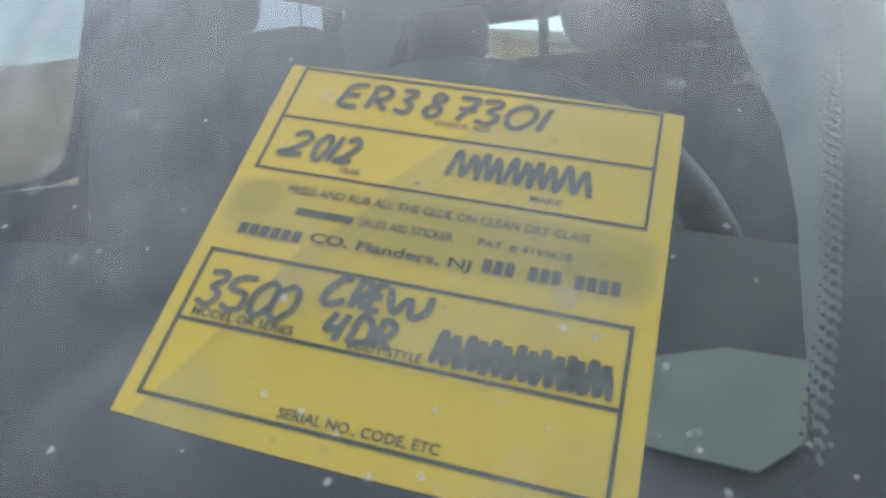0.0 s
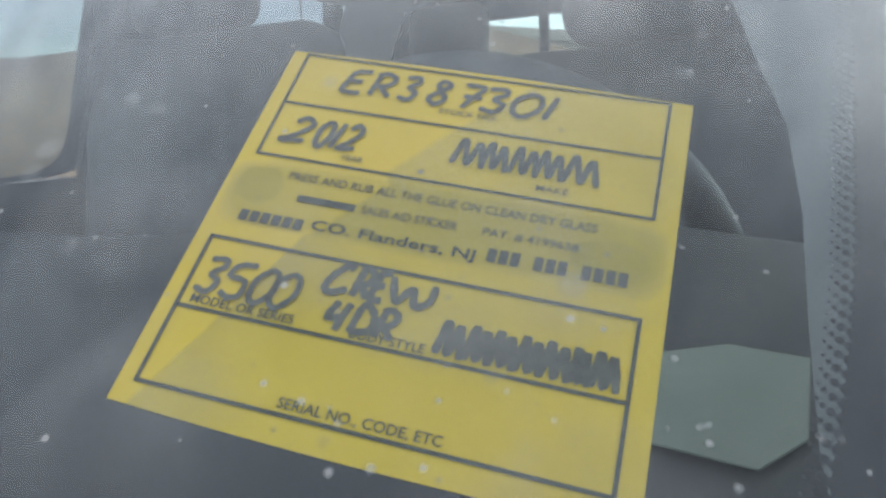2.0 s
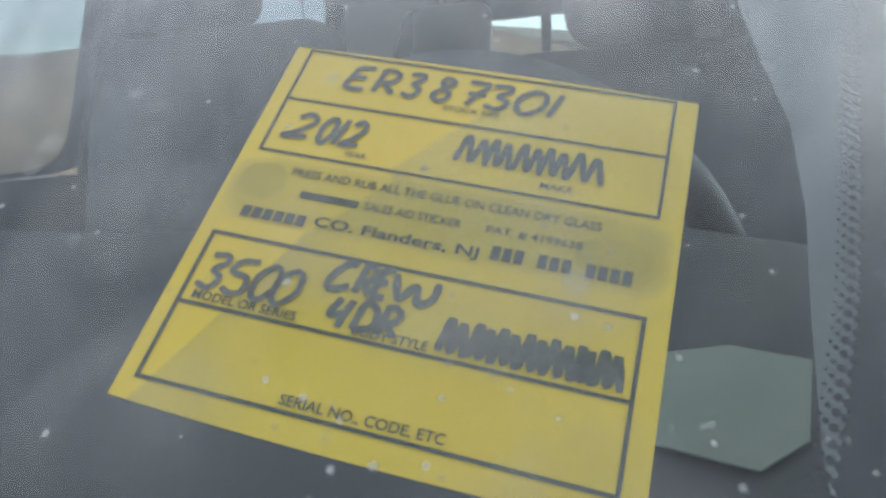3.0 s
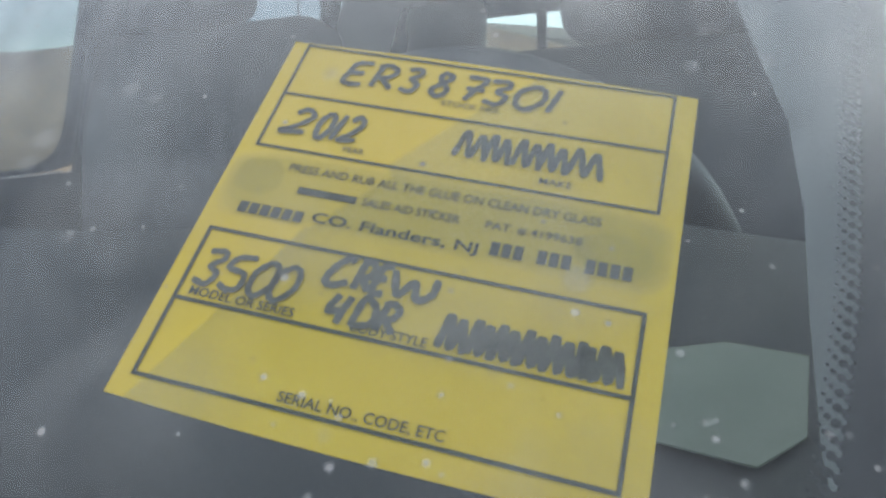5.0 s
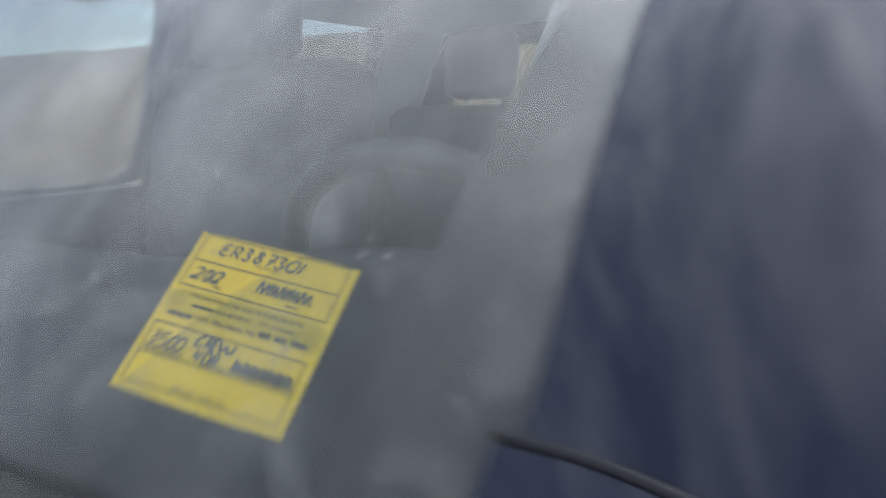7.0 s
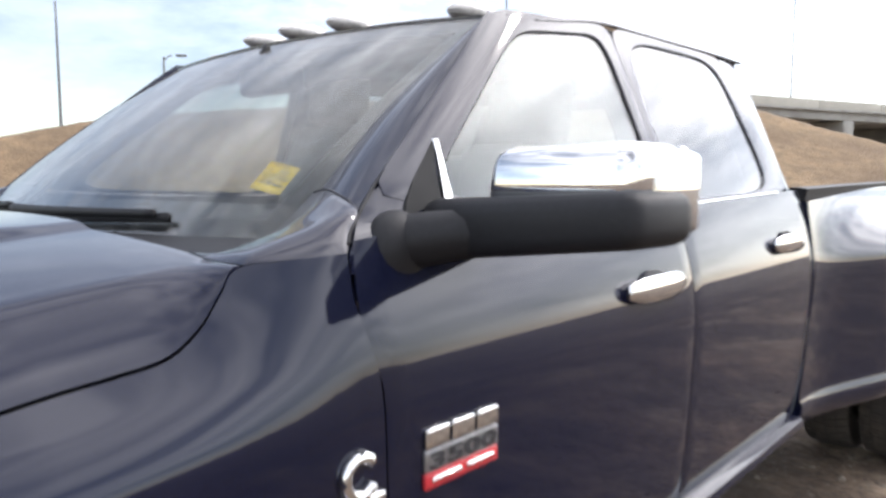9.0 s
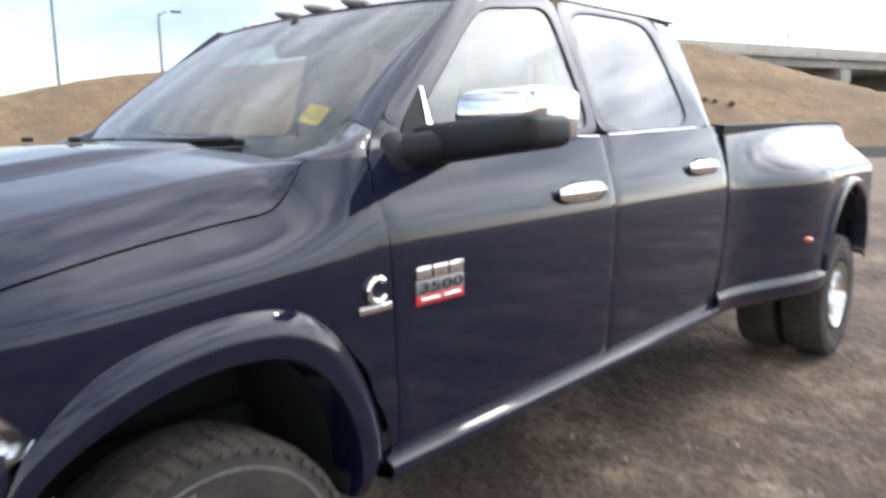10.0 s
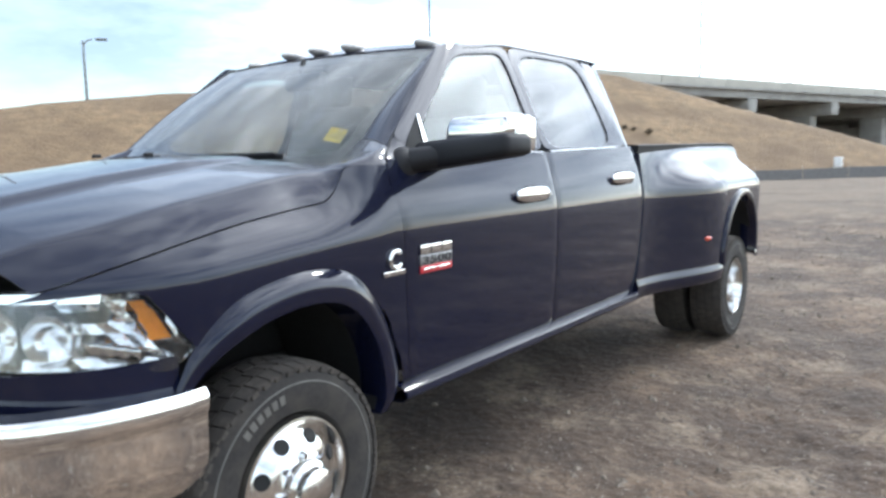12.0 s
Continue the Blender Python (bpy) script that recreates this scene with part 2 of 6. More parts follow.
SMOKE = mat("smoked_lens", (0.55, 0.52, 0.48), 0.15, 0, 0.2, 60, coat=1.0)
YELLOW = mat("sticker_paper", (0.61, 0.425, 0.030), 0.50, 0, 0.04, 50, 0.06, 120, second=(0.585, 0.400, 0.026), second_scale=25, distance=0.001)
GLUE_THIN = mat("glue_thin", (0.55, 0.39, 0.044), 0.5, 0, 0.06, 90)
GLUE_MID = mat("glue_mid", (0.49, 0.35, 0.034), 0.5, 0, 0.06, 90)
OLIVE = mat("glue_strip", (0.43, 0.315, 0.026), 0.5, 0, 0.08, 90, second=(0.46, 0.335, 0.030), second_scale=60)
GLUE_THICK = mat("glue_thick", (0.36, 0.27, 0.020), 0.5, 0, 0.08, 120)
INK = mat("print_ink", (0.060, 0.062, 0.050), 0.6, 0, 0.25, 400)
MARKER = mat("marker_ink", (0.115, 0.112, 0.095), 0.8, 0, 0.3, 500)
FRIT = mat("ceramic_band", (0.014, 0.013, 0.016), 0.3, 0, 0.2, 300)
PAPER = mat("pale_paper", (0.24, 0.27, 0.23), 0.7, 0, 0.04, 40, 0.1, 80, distance=0.001)
RED = mat("badge_red", (0.55, 0.03, 0.04), 0.3, 0, 0.1, 90, coat=0.6)
WHITE = mat("white_paint", (0.75, 0.75, 0.73), 0.5, 0, 0.08, 30)
CONCRETE = mat("concrete", (0.36, 0.35, 0.32), 0.85, 0, 0.10, 1.2, 0.3, 4, second=(0.27, 0.26, 0.24), second_scale=0.35)
GALV = mat("galvanised_steel", (0.17, 0.175, 0.18), 0.6, 0.3, 0.1, 8)
FABRIC = mat("grey_fabric", (0.16, 0.155, 0.15), 0.9, 0, 0.3, 12)
ROOFT = mat("brown_shingle", (0.07, 0.055, 0.045), 0.9, 0, 0.3, 6, 0.4, 8)
SIDING = mat("beige_siding", (0.40, 0.34, 0.27), 0.8, 0, 0.1, 5)
LEAF = mat("dry_shrub", (0.085, 0.065, 0.04), 0.9, 0, 0.4, 9)
GRASS = mat("dry_grass", (0.245, 0.165, 0.090), 0.95, 0, 0.30, 1.6, 0.8, 6, second=(0.150, 0.098, 0.055), second_scale=0.22, second_at=(0.35, 0.7), distance=0.15)


# ---- mesh helpers ----
def lerp_table(table, x):
    xs, ys = [a for a, _ in table], [b for _, b in table]
    return float(np.interp(x, xs, ys))


def smooth01(a, b, x):
    t = min(1.0, max(0.0, (x - a) / (b - a)))
    return t * t * (3 - 2 * t)


def spline(points, n):
    """n samples of a smooth open curve through the points (any dimension)."""
    p = [np.array(q, float) for q in points]
    p = [2 * p[0] - p[1]] + p + [2 * p[-1] - p[-2]]
    segs, out = len(points) - 1, []
    for i in range(n):
        s = i / (n - 1) * segs
        k = min(int(s), segs - 1)
        t = s - k
        a, b, c, d = p[k:k + 4]
        out.append(0.5 * (2 * b + (c - a) * t + (2 * a - 5 * b + 4 * c - d) * t * t + (3 * b - a - 3 * c + d) * t ** 3))
    return out


def thicken(verts, faces, thick, offset):
    """Gives a sheet of faces a second skin and a rim."""
    v = np.array([tuple(map(float, p)) for p in verts])
    nrm = np.zeros_like(v)
    edges = {}
    for f in faces:
        p = v[list(f)]
        q = sum(np.cross(p[i] - p[0], p[(i + 1) % len(f)] - p[0]) for i in range(1, len(f) - 1))
        for i in f:
            nrm[i] += q
        for i in range(len(f)):
            e = (f[i], f[(i + 1) % len(f)])
            edges[e] = edges.get(e, 0) + 1
    nrm /= np.linalg.norm(nrm, axis=1)[:, None] + 1e-12
    n = len(v)
    out = np.vstack([v, v + nrm * thick * offset])
    lift = offset > 0
    fs = [tuple(i + (n if lift else 0) for i in f) for f in faces] + [tuple(i + (0 if lift else n) for i in reversed(f)) for f in faces]
    for x, y in edges:
        if (y, x) not in edges:
            r = (y, x, x + n, y + n)
            fs.append(r[::-1] if lift else r)
    return out, fs


def mesh_object(name, verts, faces, material, parent=None, label="", smooth=True, thick=0.0, offset=-1.0):
    if thick:
        verts, faces = thicken(verts, [tuple(f) for f in faces], thick, offset)
    me = bpy.data.meshes.new(name)
    me.from_pydata([tuple(map(float, v)) for v in verts], [], [tuple(f) for f in faces])
    me.materials.append(material)
    me.validate()
    if smooth:
        me.shade_smooth()
        if thick:
            me.set_sharp_from_angle(angle=radians(42))
    ob = new(name, me)
    if parent:
        ob.parent = parent
    if label:
        ob["label"] = label
    return ob


def part(name, bm, material, parent, label="", smooth=True):
    me = bpy.data.meshes.new(name)
    bm.normal_update()
    bm.to_mesh(me)
    bm.free()
    me.materials.append(material)
    if smooth:
        me.shade_smooth()
        me.set_sharp_from_angle(angle=radians(38))
    ob = new(name, me)
    if parent:
        ob.parent = parent
    if label:
        ob["label"] = label
    return ob


def grid_faces(nu, nv, flip=False, wrap_u=False):
    f = []
    for i in range(nu if wrap_u else nu - 1):
        for j in range(nv - 1):
            a, b = i * nv + j, ((i + 1) % nu) * nv + j
            q = (a, b, b + 1, a + 1)
            f.append(q[::-1] if flip else q)
    return f


def surface(name, fn, nu, nv, material, parent, label="", thick=0.006, side=1, offset=-1.0):
    """A panel: fn(u, v), u and v in 0..1, gives a point; side -1 mirrors it across the truck."""
    verts = []
    for i in range(nu):
        for j in range(nv):
            p = fn(i / (nu - 1), j / (nv - 1))
            verts.append((p[0], p[1] * side, p[2]))
    return mesh_object(name, verts, grid_faces(nu, nv, side < 0), material, parent, label, thick=thick, offset=offset)


def box(bm, cx, cy, cz, sx, sy, sz, bevel=0.0, rot=None):
    r = bmesh.ops.create_cube(bm, size=1.0)
    vs = r["verts"]
    bmesh.ops.scale(bm, vec=(sx, sy, sz), verts=vs)
    if bevel:
        es = list({e for v in vs for e in v.link_edges})
        g = bmesh.ops.bevel(bm, geom=es, offset=bevel, segments=3, profile=0.5, affect="EDGES")
        vs = list({v for f in g["faces"] for v in f.verts} | {v for v in vs if v.is_valid})
    if rot:
        bmesh.ops.rotate(bm, cent=(0, 0, 0), matrix=Euler([radians(a) for a in rot]).to_matrix(), verts=vs)
    bmesh.ops.translate(bm, vec=(cx, cy, cz), verts=vs)
    return vs


def tube(name, points, radius, material, parent, label="", n=24, sides=10, flat=1.0):
    """A bar swept along a smooth curve; radius may be a list from start to end."""
    pts = [Vector(p) for p in spline(points, n)]
    verts = []
    for i, p in enumerate(pts):
        d = (pts[min(i + 1, n - 1)] - pts[max(i - 1, 0)]).normalized()
        a = d.cross(Vector((0, 0, 1)))
        a = a.normalized() if a.length > 1e-4 else Vector((1, 0, 0))
        b = a.cross(d)
        r = radius if not isinstance(radius, (list, tuple)) else float(np.interp(i / (n - 1), np.linspace(0, 1, len(radius)), radius))
        for k in range(sides):
            t = 2 * math.pi * k / sides
            verts.append(p + a * (r * math.cos(t)) + b * (r * flat * math.sin(t)))
    faces = [(i * sides + k, (i + 1) * sides + k, (i + 1) * sides + (k + 1) % sides, i * sides + (k + 1) % sides) for i in range(n - 1) for k in range(sides)]
    faces += [tuple(range(sides))[::1], tuple((n - 1) * sides + k for k in range(sides))[::-1]]
    return mesh_object(name, verts, faces, material, parent, label)


def lathe(name, profile, material, parent, label="", seg=64, axis="y"):
    """Turns (radius, along) pairs round the y axis."""
    n = len(profile)
    verts = []
    for i in range(seg):
        a = 2 * math.pi * i / seg
        for r, y in profile:
            verts.append((r * math.cos(a), y, r * math.sin(a)))
    ob = mesh_object(name, verts, grid_faces(seg, n, False, True), material, parent, label)
    ob.data.set_sharp_from_angle(angle=radians(35))
    return ob


def ring_panel(name, outer, inner, yfn, material, parent, label="", per=14, side=1, thick=0.03, rounds=2, offset=-1.0, soften=2):
    """A flat frame between two loops of (x, z) corners lying on y = yfn(x, z)."""
    def loop(c):
        pts = []
        for i, p in enumerate(c):
            q = c[(i + 1) % len(c)]
            pts += [(p[0] + (q[0] - p[0]) * k / per, p[1] + (q[1] - p[1]) * k / per) for k in range(per)]
        for _ in range(rounds):
            pts = [((a[0] + 2 * b[0] + d[0]) / 4, (a[1] + 2 * b[1] + d[1]) / 4) for a, b, d in zip(pts[-1:] + pts[:-1], pts, pts[1:] + pts[:1])]
        return pts
    o = loop(outer)
    rounds = soften
    n = loop(inner)
    mid = [((a[0] + b[0]) / 2, (a[1] + b[1]) / 2) for a, b in zip(o, n)]
    verts = []
    for ring, push in ((o, 0.0), (mid, 0.002), (n, 0.0005)):
        verts += [(x, side * (yfn(x, z) - push), z) for x, z in ring]
    k = len(o)
    faces = []
    for r in range(2):
        for i in range(k):
            q = (r * k + i, r * k + (i + 1) % k, (r + 1) * k + (i + 1) % k, (r + 1) * k + i)
            faces.append(q if side > 0 else q[::-1])
    ob = mesh_object(name, verts, faces, material, parent, label, thick=thick, offset=offset)
    return ob, n


def pane(name, loop, yfn, material, parent, label="", side=1, inset=0.008):
    """Glazing that fills a loop of (x, z) points."""
    cx, cz = sum(p[0] for p in loop) / len(loop), sum(p[1] for p in loop) / len(loop)
    verts, rings = [], (1.01, 0.66, 0.33)
    for s in rings:
        verts += [(cx + (x - cx) * s, side * (yfn(cx + (x - cx) * s, cz + (z - cz) * s) + inset), cz + (z - cz) * s) for x, z in loop]
    verts.append((cx, side * (yfn(cx, cz) + inset), cz))
    k = len(loop)
    faces = [(r * k + i, r * k + (i + 1) % k, (r + 1) * k + (i + 1) % k, (r + 1) * k + i) for r in range(2) for i in range(k)]
    faces += [(2 * k + i, 2 * k + (i + 1) % k, 3 * k) for i in range(k)]
    if side < 0:
        faces = [f[::-1] for f in faces]
    return mesh_object(name, verts, faces, material, parent, label, thick=0.004)


def words(text, size=1.0, bold=0.0, shear=0.0):
    """The outline of a text as a mesh with its own width and height."""
    cu = bpy.data.curves.new("text", "FONT")
    cu.body, cu.size, cu.offset, cu.shear, cu.resolution_u = text, size, bold, shear, 3
    ob = new("text", cu)
    bpy.context.view_layer.update()
    me = bpy.data.meshes.new_from_object(ob.evaluated_get(bpy.context.evaluated_depsgraph_get()))
    bpy.data.objects.remove(ob)
    co = np.array([v.co[:] for v in me.vertices])
    return me, co.min(0), co.max(0)


# ---- ground, embankment ----
def ground_height(x, y):
    r = math.hypot(x - 2, y + 2)
    k = 1.0 / (1.0 + r / 25.0)
    v = Vector((x, y, 0))
    h = 0.040 * noise.noise(v * 0.9) + 0.028 * noise.noise(v * 2.7) + 0.024 * noise.noise(v * 6.1) + 0.015 * noise.noise(v * 15.0)
    ruts = 0.02 * math.sin((y + 0.12 * x + 0.4 * noise.noise(v * 0.4)) * 5.2) * smooth01(-0.2, 0.5, noise.noise(v * 0.25 + Vector((5, 1, 0))))
    under = 1 - smooth01(1.35, 1.9, abs(y)) if -1.5 < x < 6 else 0.0
    return (h + ruts) * k * (1 - 0.75 * under) - 0.012


def dirt():
    """Trodden earth: damp dark patches, pale dry crust, fine crumbs, and a paler dry strip farther out."""
    m = mat("dry_dirt", (0.178, 0.122, 0.080), 0.95, 0, 0.45, 5.0, 1.0, 16.0, second=(0.090, 0.062, 0.043), second_scale=0.58, second_at=(0.42, 0.58), distance=0.035)
    nt = m.node_tree
    p = nt.nodes["Principled BSDF"]
    col = p.inputs["Base Color"].links[0].from_socket
    tc = nt.nodes["Texture Coordinate"]

    def layer(scale, lo, hi, colour, amount, mask=None):
        nonlocal col
        n = nt.nodes.new("ShaderNodeTexNoise")
        n.inputs["Scale"].default_value, n.inputs["Detail"].default_value, n.inputs["Roughness"].default_value = scale, 8.0, 0.62
        nt.links.new(tc.outputs["Object"], n.inputs["Vector"])
        r = nt.nodes.new("ShaderNodeMapRange")
        r.inputs["From Min"].default_value, r.inputs["From Max"].default_value, r.inputs["To Max"].default_value = lo, hi, amount
        nt.links.new(n.outputs["Fac"], r.inputs["Value"])
        fac = r.outputs["Result"]
        if mask:
            k = nt.nodes.new("ShaderNodeMath")
            k.operation = "MULTIPLY"
            nt.links.new(fac, k.inputs[0])
            nt.links.new(mask, k.inputs[1])
            fac = k.outputs["Value"]
        x = nt.nodes.new("ShaderNodeMixRGB")
        x.inputs["Color2"].default_value = (*colour, 1)
        nt.links.new(fac, x.inputs["Fac"])
        nt.links.new(col, x.inputs["Color1"])
        col = x.outputs["Color"]

    layer(1.25, 0.52, 0.63, (0.250, 0.190, 0.134), 0.9)
    layer(0.85, 0.50, 0.62, (0.058, 0.041, 0.030), 0.8)
    layer(17.0, 0.54, 0.66, (0.042, 0.030, 0.024), 0.6)
    layer(34.0, 0.52, 0.66, (0.075, 0.052, 0.038), 0.55)
    layer(60.0, 0.60, 0.68, (0.36, 0.32, 0.27), 0.85)
    # drying cracks in the crust, in patches
    vo = nt.nodes.new("ShaderNodeTexVoronoi")
    vo.feature = "DISTANCE_TO_EDGE"
    vo.inputs["Scale"].default_value = 9.0
    warp = nt.nodes.new("ShaderNodeTexNoise")
    warp.inputs["Scale"].default_value, warp.inputs["Detail"].default_value = 6.0, 5.0
    nt.links.new(tc.outputs["Object"], warp.inputs["Vector"])
    bend = nt.nodes.new("ShaderNodeMixRGB")
    bend.inputs["Fac"].default_value = 0.16
    nt.links.new(tc.outputs["Object"], bend.inputs["Color1"])
    nt.links.new(warp.outputs["Color"], bend.inputs["Color2"])
    nt.links.new(bend.outputs["Color"], vo.inputs["Vector"])
    crack = nt.nodes.new("ShaderNodeMapRange")
    crack.inputs["From Min"].default_value, crack.inputs["From Max"].default_value = 0.0, 0.11
    crack.inputs["To Min"].default_value, crack.inputs["To Max"].default_value = 1.0, 0.0
    nt.links.new(vo.outputs["Distance"], crack.inputs["Value"])
    layer(1.1, 0.40, 0.56, (0.036, 0.025, 0.019), 0.5, crack.outputs["Result"])
    sep = nt.nodes.new("ShaderNodeSeparateXYZ")
    nt.links.new(tc.outputs["Object"], sep.inputs["Vector"])
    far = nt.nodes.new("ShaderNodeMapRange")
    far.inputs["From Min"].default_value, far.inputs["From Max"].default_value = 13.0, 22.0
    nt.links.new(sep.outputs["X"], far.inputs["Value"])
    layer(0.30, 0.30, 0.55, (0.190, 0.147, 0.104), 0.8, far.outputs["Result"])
    nt.links.new(col, p.inputs["Base Color"])
    return m


N_G, K_G, R_G = 380, 9.0, 2600.0
axis = [R_G * math.sinh(K_G * (2 * i / (N_G - 1) - 1)) / math.sinh(K_G) for i in range(N_G)]
DIRT = dirt()
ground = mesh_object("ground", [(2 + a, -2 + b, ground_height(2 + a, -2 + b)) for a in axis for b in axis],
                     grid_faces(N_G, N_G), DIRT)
tagged(ground, "bare rutted brown dirt lot with clods and ruts", "ground", kind="structure")

HILL_TOP = [(-20, 8.1), (0, 8.1), (20, 7.2), (40, 5.5), (46, 4.6), (50, 3.5), (56, 2.6), (62, 2.1), (75, 1.75), (90, 1.7), (160, 1.9), (260, 1.8)]


def hill_point(s, n):
    x, y = 48 - 0.814 * s + 0.581 * n, 3 + 0.581 * s + 0.814 * n
    h = lerp_table(HILL_TOP, s)
    face = min(0.44 * n, h) if n > 0 else 0.30 * n
    face = h - math.log1p(math.exp((h - face) * 2.2)) / 2.2 + 0.30
    end = (s + 10.0) * 0.50
    z = min(face, end) - 0.25 * math.exp(-abs(face - end) * 1.2)
    v = Vector((x, y, 0))
    z += 0.22 * noise.noise(v * 0.12) + 0.10 * noise.noise(v * 0.5)
    return (x, y, z - 0.25 if n <= 0 else z - 0.10)


NS, NN = 300, 60
hill_v = [hill_point(-18 + 280 * (i / (NS - 1)) ** 1.5, -3 + 58 * (j / (NN - 1)) ** 1.2) for i in range(NS) for j in range(NN)]
hill = mesh_object("embankment", hill_v, grid_faces(NS, NN, True), GRASS)
tagged(hill, "tall road embankment covered in dry tan grass", "embankment", kind="structure")

# clods and stones strewn over the dirt
rng = random.Random(4)
cv, cf = [], []
base = [(1, 0, 0), (-1, 0, 0), (0, 1, 0), (0, -1, 0), (0, 0, 1), (0, 0, -0.6)]
bf = [(0, 2, 4), (2, 1, 4), (1, 3, 4), (3, 0, 4), (2, 0, 5), (1, 2, 5), (3, 1, 5), (0, 3, 5)]
for i in range(14000):
    x, y = rng.uniform(-3.5, 14), rng.uniform(-9, 2)
    if -0.9 < y < 0.9 and 0 < x < 5.3 and rng.random() < 0.6:
        continue
    s = 0.004 + 0.026 * rng.random() ** 3
    if rng.random() < 0.015:
        s *= 2.2
    z, o, a = ground_height(x, y), len(cv), rng.uniform(0, 3.14)
    for p in base:
        q = [c * s * rng.uniform(0.6, 1.3) for c in p]
        cv.append((x + q[0] * math.cos(a) - q[1] * math.sin(a), y + q[0] * math.sin(a) + q[1] * math.cos(a), z + q[2] * 0.8))
    cf += [tuple(o + k for k in f) for f in bf]
CLOD = mat("clods", (0.20, 0.165, 0.13), 0.95, 0, 0.4, 30, 0.4, 60)
clods = mesh_object("clods", cv, cf, CLOD, smooth=False)
tagged(clods, "scattered small dirt clods and stones on the lot", "clods", kind="stuff")


# ---- the truck: shape ----
def integrate(slopes, z_at, y_at):
    """A section whose lean changes smoothly: (height, slope) pairs, and one height with its half width."""
    z = np.linspace(slopes[0][0], slopes[-1][0], 400)
    k = np.interp(z, [a for a, _ in slopes], [b for _, b in slopes])
    y = np.concatenate([[0.0], np.cumsum((k[1:] + k[:-1]) / 2 * np.diff(z))])
    return z, y + y_at - np.interp(z_at, z, y)


SIDE_Z, SIDE_Y = integrate([(0.40, 0.40), (0.44, 0.35), (0.52, 0.25), (0.62, 0.12), (0.80, 0.06), (1.00, 0.04), (1.08, 0.02), (1.12, -0.02), (1.16, -0.12), (1.22, -0.22), (1.30, -0.29), (1.60, -0.36)], 1.10, 1.006)
WING_Z, WING_Y = integrate([(0.40, 0.15), (0.50, 0.13), (0.80, 0.07), (1.00, 0.05), (1.08, 0.03), (1.12, -0.06), (1.16, -0.45), (1.22, -0.74), (1.28, -0.64), (1.34, -0.42), (1.60, -0.32)], 1.10, 1.005)


def side_y(z):
    return float(np.interp(z, SIDE_Z, SIDE_Y))


def nose(x):
    """How far the flank draws in towards the front."""
    return 0.0 if x > -0.15 else 0.42 * (-0.15 - x) ** 2


def glass_y(x, z):
    """The side glazing leans in towards the roof (left side, negative y)."""
    return -(0.915 - 0.40 * (z - 1.43) - 0.05 * max(0.0, z - 1.43) ** 2)


def frame_y(x, z):
    """Door frames: as the glazing, rounding inwards along the sloping front edge."""
    t = min(0.125, max(0.0, 0.768 + (z - 1.452) * 1.287 - x))
    return glass_y(x, z) + 1.3 * t * t * smooth01(1.385, 1.452, z)


def screen_x(y, z):
    """The windscreen's outer face."""
    d = z - 1.497
    return 0.606 + d / 0.904 + 0.55 * d * abs(d) * (1 if d > 0 else 0.3) + 0.20 * y * y + 0.04 * y ** 4 + 0.45 * max(0.0, -y - 0.45) ** 2 - lerp_table([(1.37, 0.147), (1.88, 0.07)], z) * max(0.0, y - 0.1) ** 2


def screen_edge(z):
    return lerp_table([(1.36, 0.735), (1.40, 0.716), (1.44, 0.704), (1.50, 0.698), (1.56, 0.692), (1.65, 0.686), (1.80, 0.682), (1.90, 0.680)], z)


def screen_edge_far(z):
    return lerp_table([(1.36, 0.895), (1.40, 0.876), (1.44, 0.864), (1.50, 0.858), (1.56, 0.850), (1.65, 0.828), (1.80, 0.79), (1.90, 0.76)], z)


HOOD_EDGE = np.array(spline([(-0.80, 1.06), (-0.56, 1.121), (-0.30, 1.180), (-0.10, 1.216), (0.10, 1.243), (0.20, 1.254), (0.265, 1.266), (0.315, 1.298), (0.352, 1.340), (0.38, 1.372), (0.45, 1.378), (0.64, 1.384)], 260))


def hood_line(x):
    """Height of the bonnet's shut line on the wing."""
    return float(np.interp(x, HOOD_EDGE[:, 0], HOOD_EDGE[:, 1]))


def wing_y(x, z):
    """The wing's flank: rounder over the wheel, joining the door's section at the rear."""
    w = float(np.interp(z + 0.045 * (1 - smooth01(-0.40, 0.40, x)), WING_Z, WING_Y))
    k = smooth01(0.12, 0.58, x)
    return w * (1 - k) + side_y(z) * k - nose(x)


def hood_side_y(x):
    return wing_y(x, hood_line(x))


truck = new("pickup_truck")
tagged(truck, "dark navy blue crew-cab dual rear wheel pickup with chrome trim", "pickup truck")

# flare curves (x, z): outer edge and inner edge of the front wheel arch
ARCH_OUT = [(-0.352, 0.79), (-0.287, 0.912), (-0.168, 1.008), (-0.005, 1.051), (0.14, 1.060), (0.28, 1.037), (0.385, 0.965), (0.47, 0.85), (0.54, 0.70), (0.566, 0.58), (0.535, 0.50)]
ARCH_IN = [(-0.36, 0.72), (-0.275, 0.83), (-0.15, 0.905), (0.0, 0.945), (0.14, 0.95), (0.25, 0.925), (0.34, 0.86), (0.41, 0.76), (0.455, 0.64), (0.47, 0.54), (0.455, 0.49)]
arch_c = spline(ARCH_OUT, 120)


def arch_low(x):
    zs = [p[1] for p in arch_c if abs(p[0] - x) < 0.02]
    return max(zs) if zs else 0.0


def fender_low(x):
    if x < -0.272:
        return lerp_table([(-0.47, 1.080), (-0.415, 1.062), (-0.296, 0.905), (-0.272, 0.905)], x)
    if x < 0.50:
        return arch_low(x) - 0.02
    return lerp_table([(0.50, 0.78), (0.545, 0.66), (0.566, 0.50), (0.62, 0.50)], x)


